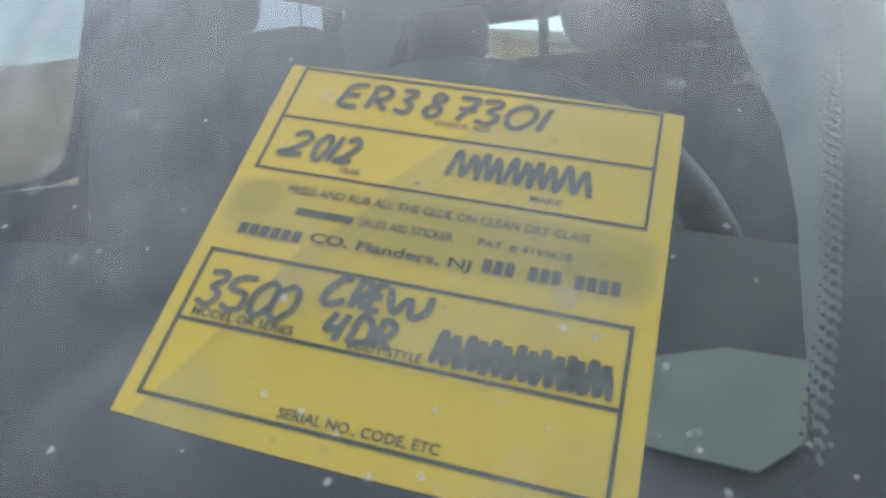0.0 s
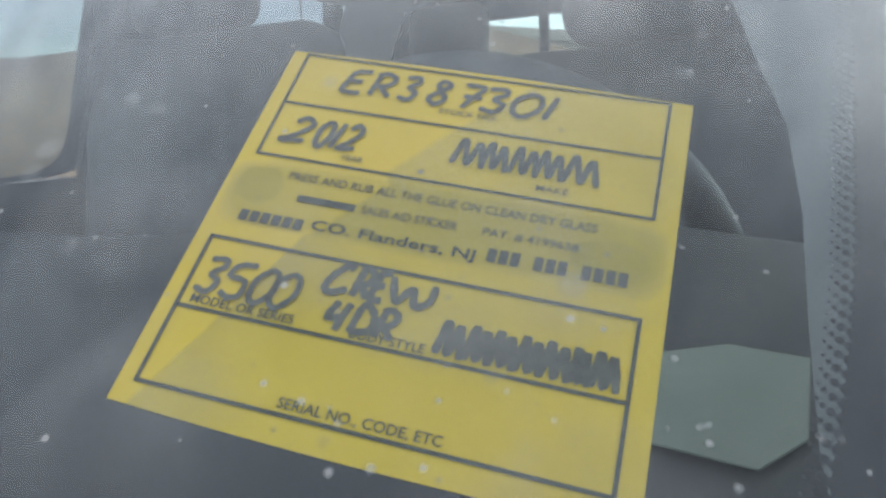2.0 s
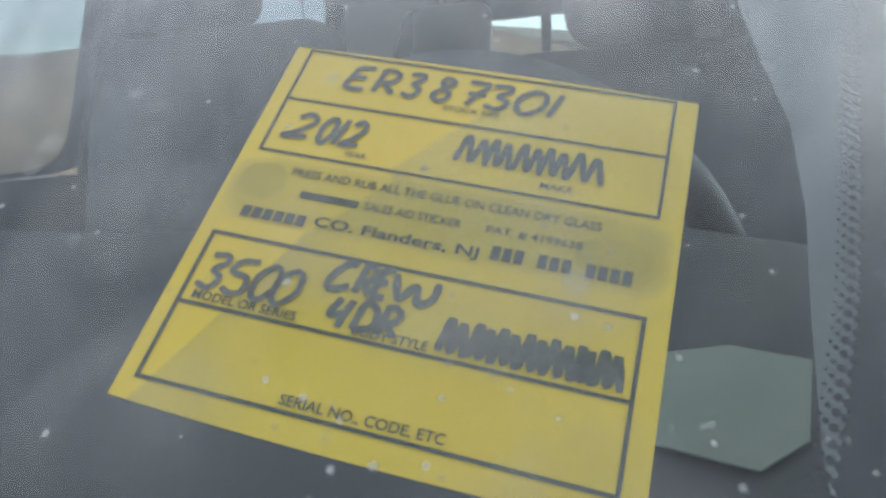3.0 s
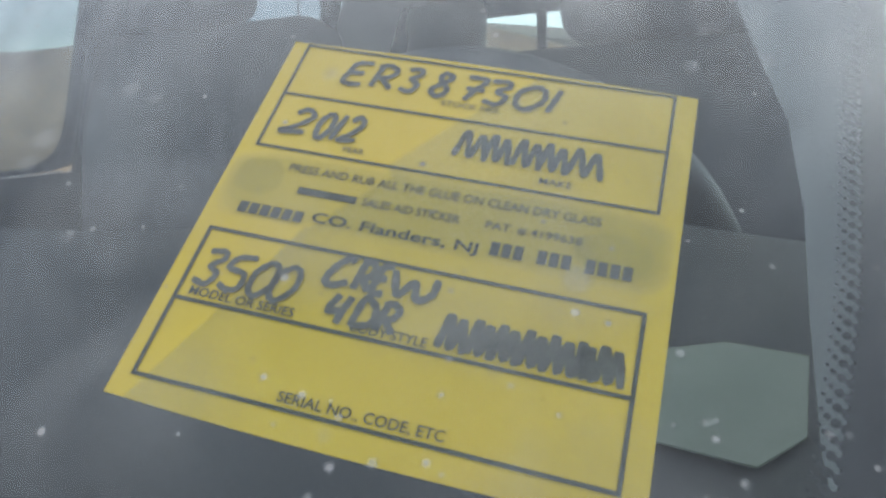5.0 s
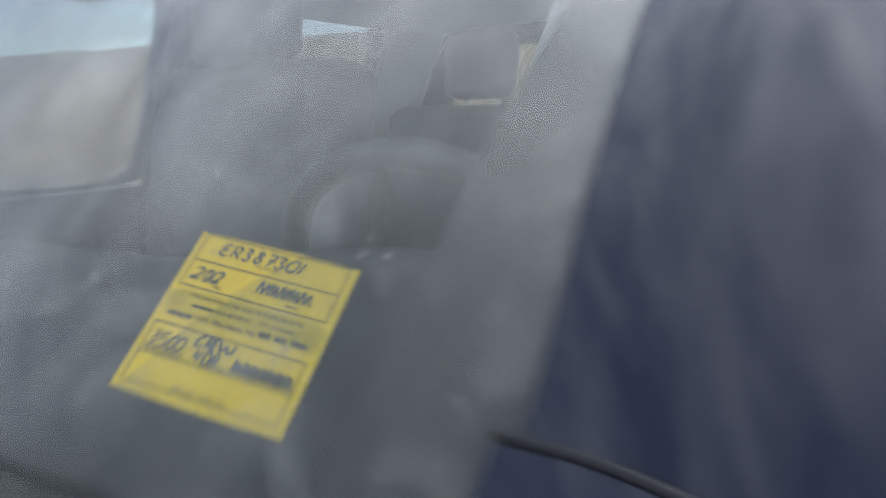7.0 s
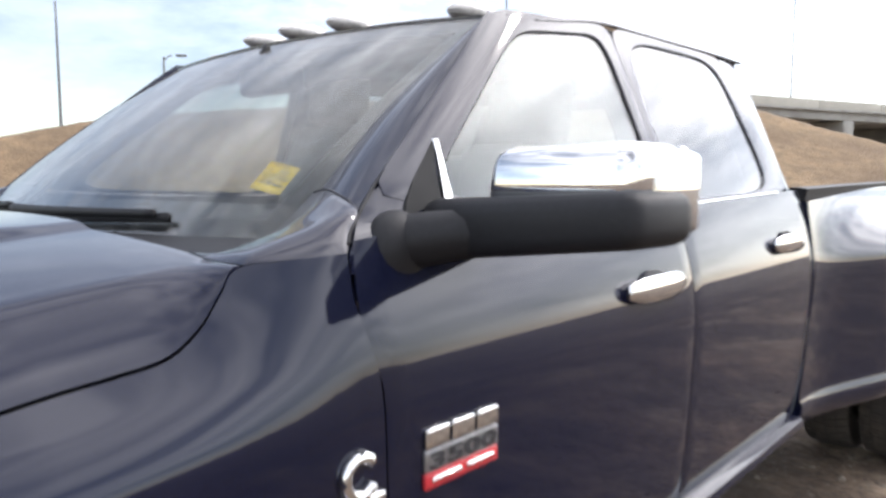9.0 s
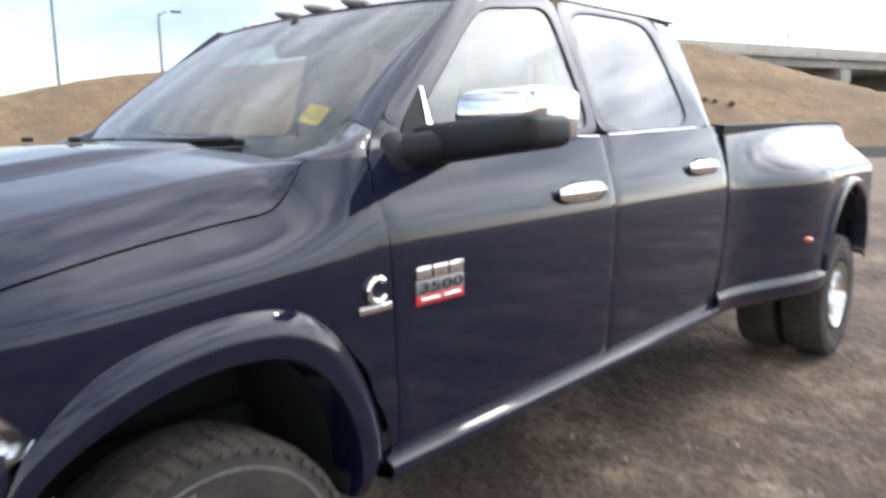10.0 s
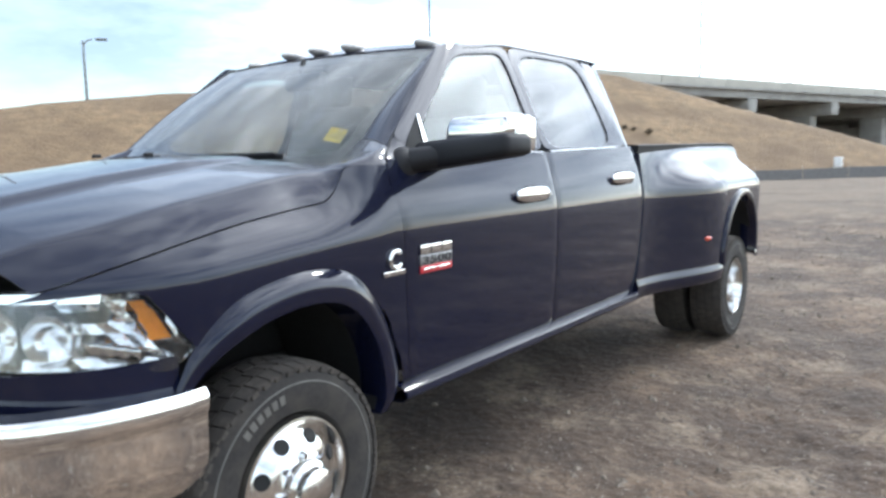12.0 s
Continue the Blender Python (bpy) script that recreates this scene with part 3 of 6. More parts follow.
def fender(side):
    def fn(u, v):
        x = -0.78 + 1.36 * u
        zl, zt = fender_low(x), hood_line(x) - 0.004
        z = zl + (zt - zl) * v
        rear = lerp_table([(0.50, 0.634), (0.60, 0.627), (0.80, 0.607), (1.05, 0.587), (1.20, 0.581), (1.308, 0.554), (1.377, 0.560), (1.46, 0.575)], z)
        x += (rear - 0.58) * smooth01(0.86, 1.0, u)
        return (x, -wing_y(x, z), z)
    f = surface("fender", fn, 110, 48, PAINT, truck, "glossy dark blue front wing", side=side)
    n = 60
    o, i = spline(ARCH_OUT, n), spline(ARCH_IN, n)
    verts = []
    for k in range(n):
        (xo, zo), (xi, zi) = o[k], i[k]
        yo = wing_y(xo, zo) - 0.006
        w = min(1.0, 0.2 + k / 14)
        for s, y in ((0.0, yo), (0.08, yo + 0.016 * w), (0.45, yo + 0.034 * w), (0.62, yo + 0.036 * w), (0.97, yo + 0.028 * w), (1.0, yo + 0.005)):
            verts.append((xo + (xi - xo) * s, -side * y, zo + (zi - zo) * s))
        verts.append((xi, -side * (yo - 0.09), zi))
    mesh_object("wheel_arch_flare", verts, grid_faces(n, 7, side > 0), PAINT, f, "body-coloured arch flare", thick=0.004)
    verts = []
    for k in range(n):
        xi, zi = i[k]
        for y in (0.95, 0.80, 0.62, 0.50):
            verts.append((xi, -side * y, zi + 0.012))
    mesh_object("wheel_well", verts, grid_faces(n, 4, side > 0), DARK, f, "black wheel-house liner", thick=0.01)
    return f


fender_l = fender(1)
fender(-1)


def hood_fn(u, v):
    """u across from left (0) to right (1), v from nose (0) to screen (1)."""
    s = 2 * u - 1
    a = abs(s)
    rear = lerp_table([(0, 0.36), (0.5, 0.375), (0.8, 0.395), (1.0, 0.385)], a)
    front = lerp_table([(0, -0.86), (0.5, -0.83), (0.8, -0.76), (1.0, -0.66)], a)
    x = front + (rear - front) * v
    ys, zs = hood_side_y(x), hood_line(x) + 0.001
    zs = min(zs, 1.372)
    zc = lerp_table([(-0.90, 1.17), (-0.80, 1.225), (-0.6, 1.285), (-0.2, 1.352), (0.1, 1.392), (0.38, 1.415)], x)
    zr = lerp_table([(-0.80, 1.06), (-0.56, 1.121), (-0.30, 1.180), (-0.19, 1.20), (0.04, 1.236), (0.22, 1.261), (0.40, 1.286)], x)
    shoulder = zr + (zc - zr) * lerp_table([(-0.8, 0.55), (0.0, 0.62), (0.28, 0.66), (0.40, 0.67)], x)
    if a > 0.88:
        t = (a - 0.88) / 0.12
        y0 = 0.80 * ys / 0.89
        drop = (shoulder - zs) * 0.55
        y1, z1 = ys - 0.72 * drop, zs + drop
        y = y0 * (1 - t) ** 2 + 2 * y1 * t * (1 - t) + ys * t * t
        z = shoulder * (1 - t) ** 2 + 2 * z1 * t * (1 - t) + zs * t * t
    else:
        t = a / 0.88
        y = 0.80 * ys / 0.89 * t
        z = zc + (shoulder - zc) * t ** 2.2
    bulge = 0.022 * (1 - smooth01(0.40, 0.47, y)) * smooth01(-0.85, -0.5, x) * (1 - 0.5 * smooth01(0.1, 0.36, x))
    return (x, math.copysign(y, s) if s else 0.0, z + bulge)


hood = surface("hood", hood_fn, 120, 110, PAINT, truck, "long dark blue bonnet with a raised centre", offset=1.0)


# front clip: grille, lamps, bumper
def front_path(t, pts):
    return spline(pts, 101)[int(round(t * 100))]


NOSE_PLAN = [(-0.268, 0.975), (-0.40, 0.949), (-0.53, 0.90), (-0.62, 0.82), (-0.68, 0.70), (-0.715, 0.56)]
LAMP_TOP = [(0.06, 0.905), (0.18, 0.985), (0.29, 1.058), (0.36, 1.068), (0.62, 1.074), (0.82, 1.070), (1.0, 1.055)]
LAMP_BOT = [(0.06, 0.898), (0.09, 0.868), (0.13, 0.850), (0.32, 0.864), (0.50, 0.874), (1.0, 0.868)]


def headlight(side):
    def at(t, v, push=0.0):
        x, y = front_path(t, NOSE_PLAN)
        z0, z1 = lerp_table(LAMP_BOT, t), lerp_table(LAMP_TOP, t)
        z = z0 + (z1 - z0) * v
        lean = 0.05 * (z - 0.82) / 0.25
        return (x + lean + push, -y + push * 0.8, z)
    rl = random.Random(8)
    nu, nv = 19, 8
    verts = []
    for i in range(nu):
        for j in range(nv):
            p = at(0.06 + 0.94 * i / (nu - 1), j / (nv - 1), 0.036 + 0.04 * j / (nv - 1) + rl.uniform(-0.011, 0.011) * (0 < i < nu - 1) * (0 < j < nv - 1))
            verts.append((p[0], p[1] * side, p[2]))
    h = mesh_object("headlight", verts, grid_faces(nu, nv, side < 0), REFLECT, truck, "clear headlamp with amber corner", smooth=False)
    surface("lens", lambda u, v: at(0.06 + 0.94 * u, v), 40, 14, LENS, h, "clear lens", side=side, thick=0.003)

    def amber_fn(u, w):
        z = 0.938 + 0.107 * w
        t = 0.157 + 0.120 * w + (0.080 - 0.030 * w) * u
        z0, z1 = lerp_table(LAMP_BOT, t), lerp_table(LAMP_TOP, t)
        return at(t, (z - z0) / (z1 - z0), 0.008)
    surface("turn_signal", amber_fn, 12, 12, AMBER, h, "amber turn lens", side=side, thick=0.006)
    surface("chrome_brow", lambda u, v: at(0.42 + 0.58 * u, 0.90 + 0.12 * v, -0.004), 20, 4, CHROME, h, "bright upper lamp trim", side=side, thick=0.006)
    for t, v, r in ((0.60, 0.42, 0.070), (0.86, 0.48, 0.085)):
        p = Vector(at(t, v, 0.055))
        prof = [(r * math.sin(q), -0.045 * (1 - math.cos(q)) * 1.6) for q in np.linspace(0.05, 1.45, 9)]
        bm = bmesh.new()
        ring0 = None
        for rr, yy in prof:
            ring = [bm.verts.new((yy, rr * math.cos(a), rr * math.sin(a))) for a in np.linspace(0, 2 * math.pi, 25)[:-1]]
            if ring0:
                for q in range(24):
                    bm.faces.new((ring0[q], ring0[(q + 1) % 24], ring[(q + 1) % 24], ring[q]))
            ring0 = ring
        bmesh.ops.rotate(bm, cent=(0, 0, 0), matrix=Matrix.Rotation(radians(28 * side), 3, "Z"), verts=bm.verts)
        bmesh.ops.translate(bm, vec=(p[0], p[1] * side, p[2]), verts=bm.verts)
        part("bulb_bowl", bm, CHROME, h, "bright reflector bowl")
    bm = bmesh.new()
    for k in range(4):
        p = at(0.30 + 0.05 * k, 0.20 + 0.03 * k, 0.03)
        box(bm, p[0], p[1] * side, p[2], 0.03, 0.05, 0.035, 0.006, (0, 0, 30 * side))
    part("lamp_insert", bm, CHROME, h, "chrome lamp insert")
    return h


headlight(1)
headlight(-1)

# body-coloured strip between lamps and bumper, round the nose
STRIP = [(-0.33, 0.955), (-0.45, 0.93), (-0.56, 0.88), (-0.66, 0.79), (-0.73, 0.66), (-0.78, 0.45), (-0.80, 0.0)]
for side in (1, -1):
    surface("front_valance", lambda u, v: (front_path(u, STRIP)[0], -front_path(u, STRIP)[1] - 0.004 * v + 0.012 * max(0.0, v - 0.6), 0.735 + 0.150 * v), 40, 7, PAINT, truck, "dark blue strip under the headlamp", side=side)

# chrome bumper
BUMP = [(-0.275, 0.995), (-0.36, 0.998), (-0.50, 0.975), (-0.64, 0.92), (-0.76, 0.82), (-0.86, 0.62), (-0.91, 0.35), (-0.92, 0.0)]
BUMP_SEC = [(0.0, 0.06, 0.795), (0.0, 0.0, 0.790), (0.0, -0.012, 0.775), (0, -0.014, 0.745), (0, -0.010, 0.728), (0, -0.005, 0.720), (0, -0.003, 0.70), (0, 0.0, 0.62), (0, 0.012, 0.54), (0, 0.03, 0.505), (0, 0.07, 0.50)]
bumper = None
for side in (1, -1):
    def bump_fn(u, v):
        x, y = front_path(u, BUMP)
        x2, y2 = front_path(min(1.0, u + 0.02), BUMP)
        x1, y1 = front_path(max(0.0, u - 0.02), BUMP)
        d = Vector((x2 - x1, y2 - y1, 0)).normalized()
        nrm = Vector((-d.y, d.x, 0))
        if nrm.y < 0 and u < 0.9:
            nrm = -nrm
        if u >= 0.9:
            nrm = Vector((-1, 0.0, 0)).lerp(nrm if nrm.x < 0 else -nrm, 0.3).normalized()
        k = min(len(BUMP_SEC) - 1, int(round(v * (len(BUMP_SEC) - 1))))
        _, inn, z = BUMP_SEC[k]
        rise = 0.05 * u
        return (x - nrm.x * inn, -(y - nrm.y * inn), z + rise * 0.2)
    b = surface("front_bumper", bump_fn, 60, len(BUMP_SEC), CHROME, truck, "wide chrome front bumper", side=side, thick=0.004)
    bm = bmesh.new()
    box(bm, -0.775, -0.745 * side, 0.585, 0.05, 0.20, 0.10, 0.02, (0, 0, 38 * side))
    fog = part("fog_lamp_recess", bm, BLACK, b, "black fog lamp opening")
    bm = bmesh.new()
    bmesh.ops.create_uvsphere(bm, u_segments=20, v_segments=10, radius=0.045)
    bmesh.ops.scale(bm, vec=(0.4, 1.3, 0.8), verts=bm.verts)
    bmesh.ops.rotate(bm, cent=(0, 0, 0), matrix=Matrix.Rotation(radians(38 * side), 3, "Z"), verts=bm.verts)
    bmesh.ops.translate(bm, vec=(-0.795, -0.76 * side, 0.585), verts=bm.verts)
    part("fog_lamp", bm, REFLECT, b, "clear fog lamp")

# grille
bm = bmesh.new()
box(bm, -0.80, 0, 1.00, 0.05, 1.06, 0.44, 0.03)
grille = part("grille", bm, CHROME, truck, "chrome grille surround")
for yc in (-0.25, 0.25):
    for zc in (0.90, 1.09):
        bm = bmesh.new()
        box(bm, -0.826, yc, zc, 0.03, 0.42, 0.14, 0.015)
        part("grille_mesh", bm, BLACK, grille, "dark honeycomb insert")


# ---- doors ----
def cut_front(z):
    return lerp_table([(0.50, 0.640), (0.60, 0.632), (0.80, 0.612), (1.05, 0.592), (1.20, 0.586), (1.308, 0.559), (1.377, 0.565), (1.46, 0.580)], z)


def cut_rear(z):
    return lerp_table([(0.50, 2.80), (0.56, 2.828), (0.75, 2.875), (0.96, 2.90), (1.32, 2.915), (1.50, 2.91)], z)


def belt(x):
    return lerp_table([(0.55, 1.392), (0.66, 1.405), (0.74, 1.438), (0.8, 1.447), (1.2, 1.425), (1.7, 1.415), (2.6, 1.440), (2.9, 1.445)], x)


def door_skin(name, xl, xr, side, parent, label):
    def fn(u, v):
        z = 0.545 + (1.44 - 0.545) * v
        x = xl(z) + 0.003 + (xr(z) - xl(z) - 0.006) * u
        z = 0.545 + (belt(x) - 0.545) * v
        e = min(u, 1 - u, v)
        return (x, -(side_y(z) - 0.003 * math.exp(-e * 400)), z)
    return surface(name, fn, 40, 60, PAINT, parent, label, side=side)


FW_OUT = [(0.645, 1.452), (1.225, 1.895), (1.786, 1.938), (1.786, 1.418)]
FW_IN = [(0.768, 1.452), (1.275, 1.850), (1.728, 1.903), (1.736, 1.420)]
RW_OUT = [(1.790, 1.418), (1.790, 1.938), (2.640, 1.946), (2.845, 1.44)]
RW_IN = [(1.825, 1.424), (1.850, 1.910), (2.575, 1.926), (2.665, 1.446)]


FAR_OUT = [(0.745, 1.452), (1.28, 1.895)] + FW_OUT[2:]
FAR_IN = [(0.86, 1.452), (1.34, 1.846)] + FW_IN[2:]


def handle(x0, x1, z, side, parent):
    y = side_y(z)
    ends = [(x0 + (x1 - x0) * k / 6, -side * (y + 0.026 - 0.012 * abs(k / 3 - 1) ** 3), z) for k in range(7)]
    bar = tube("door_handle", ends, [0.009, 0.016, 0.0175, 0.0175, 0.0175, 0.016, 0.009], CHROME, parent, "chrome pull handle", n=30, sides=14, flat=2.0)
    bm = bmesh.new()
    box(bm, x0 + 0.055, -side * (y + 0.010), z, 0.03, 0.03, 0.030, 0.006)
    part("handle_mount", bm, CHROME, bar, "chrome mount")
    bm = bmesh.new()
    box(bm, x1 - 0.05, -side * (y + 0.010), z, 0.03, 0.03, 0.030, 0.006)
    part("handle_mount", bm, CHROME, bar, "chrome mount")
    bm = bmesh.new()
    bmesh.ops.create_uvsphere(bm, u_segments=20, v_segments=8, radius=0.5)
    bmesh.ops.scale(bm, vec=((x1 - x0) * 0.5, 0.010, 0.085), verts=bm.verts)
    bmesh.ops.translate(bm, vec=((x0 + x1) / 2, -side * y, z), verts=bm.verts)
    part("handle_cup", bm, BLACK, parent, "dark handle recess")


def doors(side):
    f = door_skin("front_door", cut_front, lambda z: 1.787, side, truck, "dark blue front door with chrome handle")
    r = door_skin("rear_door", lambda z: 1.787, cut_rear, side, truck, "dark blue rear door with chrome handle")
    _, lf = ring_panel("window_frame", FW_OUT if side > 0 else FAR_OUT, FW_IN if side > 0 else FAR_IN, frame_y, PAINT, f, side=side, thick=0.008, soften=6)
    _, lr = ring_panel("window_frame", RW_OUT, RW_IN, glass_y, PAINT, r, side=side, thick=0.008, soften=10)
    pane("door_glass", lf, glass_y, GLASS_S, f, "clear front door glass", side, 0.003)
    pane("door_glass", lr, glass_y, GLASS_R, r, "tinted rear door glass", side, 0.003)
    for own, loop in ((f, lf), (r, lr)):
        n = len(loop)
        verts = []
        for k in range(n):
            x, z = loop[k]
            cx, cz = sum(p[0] for p in loop) / n, sum(p[1] for p in loop) / n
            for s, push in ((1.006, 0.001), (1.002, 0.0045), (0.984, 0.0035), (0.981, -0.002)):
                xx, zz = cx + (x - cx) * s, cz + (z - cz) * s
                verts.append((xx, side * (glass_y(xx, zz) - push), zz))
        mesh_object("window_seal", verts, grid_faces(n, 4, side > 0, True), BLACK, own, "black rubber seal", thick=0.003)
    # bright belt moulding
    for own, a, b in ((f, 0.80, 1.752), (r, 1.826, 2.66)):
        verts = []
        for k in range(24):
            x = a + (b - a) * k / 23
            z = belt(x)
            for dz, dy in ((-0.003, 0.003), (-0.001, 0.006), (0.002, 0.006), (0.004, 0.002)):
                verts.append((x, -side * (side_y(z + dz) + dy), z + dz))
        mesh_object("belt_moulding", verts, grid_faces(24, 4, side < 0), ALLOY, own, "dull metal belt strip", thick=0.003)
    def corner_plate(u, v):
        z = 1.375 + 0.115 * v
        x = 0.584 + (z - 1.40) * 1.31 * (1 if z > 1.40 else 0.2) + (0.24 - 0.10 * v) * u
        bend = min(0.125, max(0.0, 0.768 + (z - 1.452) * 1.287 - x))
        return (x, max(-side_y(z), glass_y(x, z)) + 1.3 * bend * bend * smooth01(1.385, 1.452, z) + 0.003 - 0.010 * smooth01(1.39, 1.43, z), z)
    if side > 0:
        surface("door_corner", corner_plate, 20, 16, PAINT, f, "", side=side)
    handle(1.385, 1.69, 1.222, side, f)
    handle(2.465, 2.775, 1.262, side, r)
    # inner trim panels
    surface("door_card", lambda u, v: (0.70 + 1.05 * u, -0.83 - 0.03 * v, 0.60 + 0.82 * v), 8, 8, TRIM, f, "charcoal door card", side=side, thick=0.03, offset=1)
    surface("door_card", lambda u, v: (1.82 + 0.98 * u, -0.83 - 0.03 * v, 0.60 + 0.83 * v), 8, 8, TRIM, r, "charcoal door card", side=side, thick=0.03, offset=1)
    return f, r


door_f, door_r = doors(1)
doors(-1)


# rocker panels
for side in (1, -1):
    def rocker_fn(u, v):
        x = 0.575 + 2.285 * u
        sec = [(0.945, 0.562), (0.978, 0.555), (1.002, 0.541), (1.006, 0.523), (0.985, 0.506), (0.93, 0.50), (0.88, 0.498)]
        y, z = sec[min(6, int(round(v * 6)))]
        return (x, -y, z)
    surface("rocker_panel", rocker_fn, 20, 7, PAINT, truck, "dark blue sill below the doors", side=side)


# cab corner, pillars, roof
for side in (1, -1):
    def corner_fn(u, v):
        z = 0.545 + (1.445 - 0.545) * v
        x0 = cut_rear(z) + 0.004
        return (x0 + (cut_rear(z) + 0.050 - x0) * u, -(side_y(z) - 0.012 * u), z)
    surface("cab_corner", corner_fn, 5, 40, PAINT, truck, "dark blue rear cab corner", side=side)

    def upper_corner(u, v):
        z = 1.44 + 0.525 * v
        xd = lerp_table([(1.44, 2.845), (1.962, 2.655)], z)
        xe = lerp_table([(1.44, 2.96), (1.80, 2.955), (1.965, 2.935)], z)
        return (xd + (xe - xd) * u, glass_y(0, z) - 0.002 + 0.03 * u * u, z)
    surface("rear_pillar", upper_corner, 8, 16, PAINT, truck, "dark blue rear roof pillar", side=side)

    def pillar_fn(u, v):
        z0 = 1.466 - 0.028 * u
        z = z0 + (1.895 - z0) * v
        ye = screen_edge(z) if side > 0 else screen_edge_far(z)
        a = Vector((screen_x(-side * ye, z) - 0.004, -ye, z))
        xo = lerp_table([(1.40, 0.585), (1.452, 0.645), (1.895, 1.225)], z)
        if side < 0:
            xo = lerp_table([(1.40, 0.70), (1.452, 0.745), (1.895, 1.28)], z)
        b = Vector((xo, frame_y(xo, z), z))
        p = a.lerp(b, u)
        out = (0.030 if side > 0 else 0.006) * math.sin(math.pi * min(1, u * 1.02)) * (1 - 0.75 * smooth01(1.72, 1.895, z))
        return (p.x - out * 0.35, p.y - out * 0.55, p.z + out * 0.25)
    surface("windscreen_pillar", pillar_fn, 12, 30, PAINT, truck, "dark blue windscreen pillar", side=side, thick=0.02)

    def inner_pillar(u, v):
        z = 1.41 + 0.46 * v
        ye = screen_edge(z) if side > 0 else screen_edge_far(z)
        d = lerp_table([(1.40, 0.066), (1.464, 0.0655), (1.482, 0.0655), (1.498, 0.0665), (1.508, 0.069), (1.526, 0.0764), (1.543, 0.0826), (1.56, 0.088), (1.60, 0.096), (1.70, 0.106), (1.87, 0.112)], z)
        return (screen_x(-side * ye, z) + 0.09 - 0.05 * math.sin(math.pi * u) + 0.06 * u, -ye + d - (d + 0.05) * u, z)
    surface("pillar_trim", inner_pillar, 8, 20, LINER, truck, "pale grey inner pillar trim", side=side, thick=0.008)

    # panel between bonnet, screen, pillar and door: a patch stretched between its four edges
    base_edge = [Vector((x, -wing_y(x, hood_line(x) - 0.004), hood_line(x) - 0.004)) for x in np.linspace(0.391, 0.560, 25)]
    front_edge = [Vector((p[0] + 0.006, -abs(p[1]), p[2])) for p in (hood_fn(0.5 * (1 - a), 1.0) for a in np.linspace(1.0, 0.80, 25))]
    rear_edge = [Vector(p) for p in spline([base_edge[-1], (0.588, -0.925, 1.408), (0.630, -0.899, 1.441), (0.652, -0.822, 1.466), (0.680, -0.752, 1.474), (0.699, -0.694, 1.468)], 25)]
    glass_edge = [Vector(p) for p in spline([front_edge[-1], (0.49, -0.700, 1.370), (0.592, -0.682, 1.385), (0.643, -0.691, 1.421), rear_edge[-1]], 25)]

    def cowl_side(u, v):
        i, j = int(round(24 * u)), int(round(24 * v))
        flat = base_edge[i] * (1 - v) + glass_edge[i] * v + front_edge[j] * (1 - u) + rear_edge[j] * u
        flat -= (base_edge[0] * (1 - v) + front_edge[-1] * v) * (1 - u) + (base_edge[-1] * (1 - v) + rear_edge[-1] * v) * u
        return flat + Vector((-0.10, -0.12, 0.95)) * (0.027 * math.sin(math.pi * u) ** 0.6 * 6.75 * v * (1 - v) ** 2)
    surface("cowl_corner", cowl_side, 25, 25, PAINT, truck, "dark blue panel beside the screen", side=side)
    seam = rear_edge[9:25:3]
    tube("pillar_seam", [(p.x, side * p.y, p.z) for p in seam], 0.0022, BLACK, truck, "dark joint at the pillar's foot", n=14, sides=6)
    if side > 0:
        def foot_fn(u, v):
            z = 1.345 + 0.135 * v
            x = lerp_table([(1.345, 0.563), (1.377, 0.567), (1.408, 0.594), (1.441, 0.636), (1.48, 0.688)], z)
            x += (0.80 - x) * u
            k = smooth01(1.38, 1.45, z)
            return (x, -side_y(z) * (1 - k) + frame_y(x, z) * k + 0.003, z)
        surface("pillar_foot", foot_fn, 14, 16, PAINT, truck, "dark blue door corner behind the pillar joint", side=side)
        gap = [(0.605 + 0.58 * k / 9, frame_y(0.605 + 0.58 * k / 9, 1.422 + 0.443 * k / 9) - 0.005, 1.422 + 0.443 * k / 9) for k in range(1, 10)]
        gap = [tuple(p) for p in rear_edge[2:8:2]] + gap
        tube("door_gap", gap, 0.0032, BLACK, truck, "dark shut line along the pillar", n=30, sides=6)


def roof_fn(u, v):
    s = 2 * u - 1
    a = abs(s)
    edge_z = 1.888 + 0.062 * smooth01(0.0, 0.36, v) + 0.012 * smooth01(0.3, 0.9, v)
    y = math.copysign((-glass_y(0, edge_z) + 0.006 + (0.0 if s < 0 else 0.04 * (1 - v))) * math.sin(a * math.pi / 2) ** 0.9, s)
    hx = screen_x(y, 1.884) - 0.004
    x = hx + (2.945 - 0.03 * a - hx) * v
    crown = 0.040 * smooth01(0.0, 0.10, v) * (1 - 0.45 * smooth01(0.86, 1.0, v))
    z = edge_z + crown * math.cos(a * math.pi / 2) ** 0.8 if a < 1 else edge_z
    return (x, y, z)


surface("roof", roof_fn, 61, 60, PAINT, truck, "dark blue cab roof", offset=1.0, thick=0.012)
for side in (1, -1):
    tube("roof_gutter", [(p[0], p[1] - 0.003 * side, p[2] - 0.004) for p in (roof_fn(0.0 if side > 0 else 1.0, k / 14) for k in range(1, 14))], 0.004, BLACK, truck, "thin black roof gutter", n=40, sides=6)
surface("headliner", lambda u, v: (1.20 + 1.70 * v, -0.69 + 1.38 * u, 1.885 - 0.02 * abs(2 * u - 1) ** 3 - 0.02 * (1 - smooth01(0, 0.12, v))), 12, 20, LINER, truck, "pale grey headliner", thick=0.01)

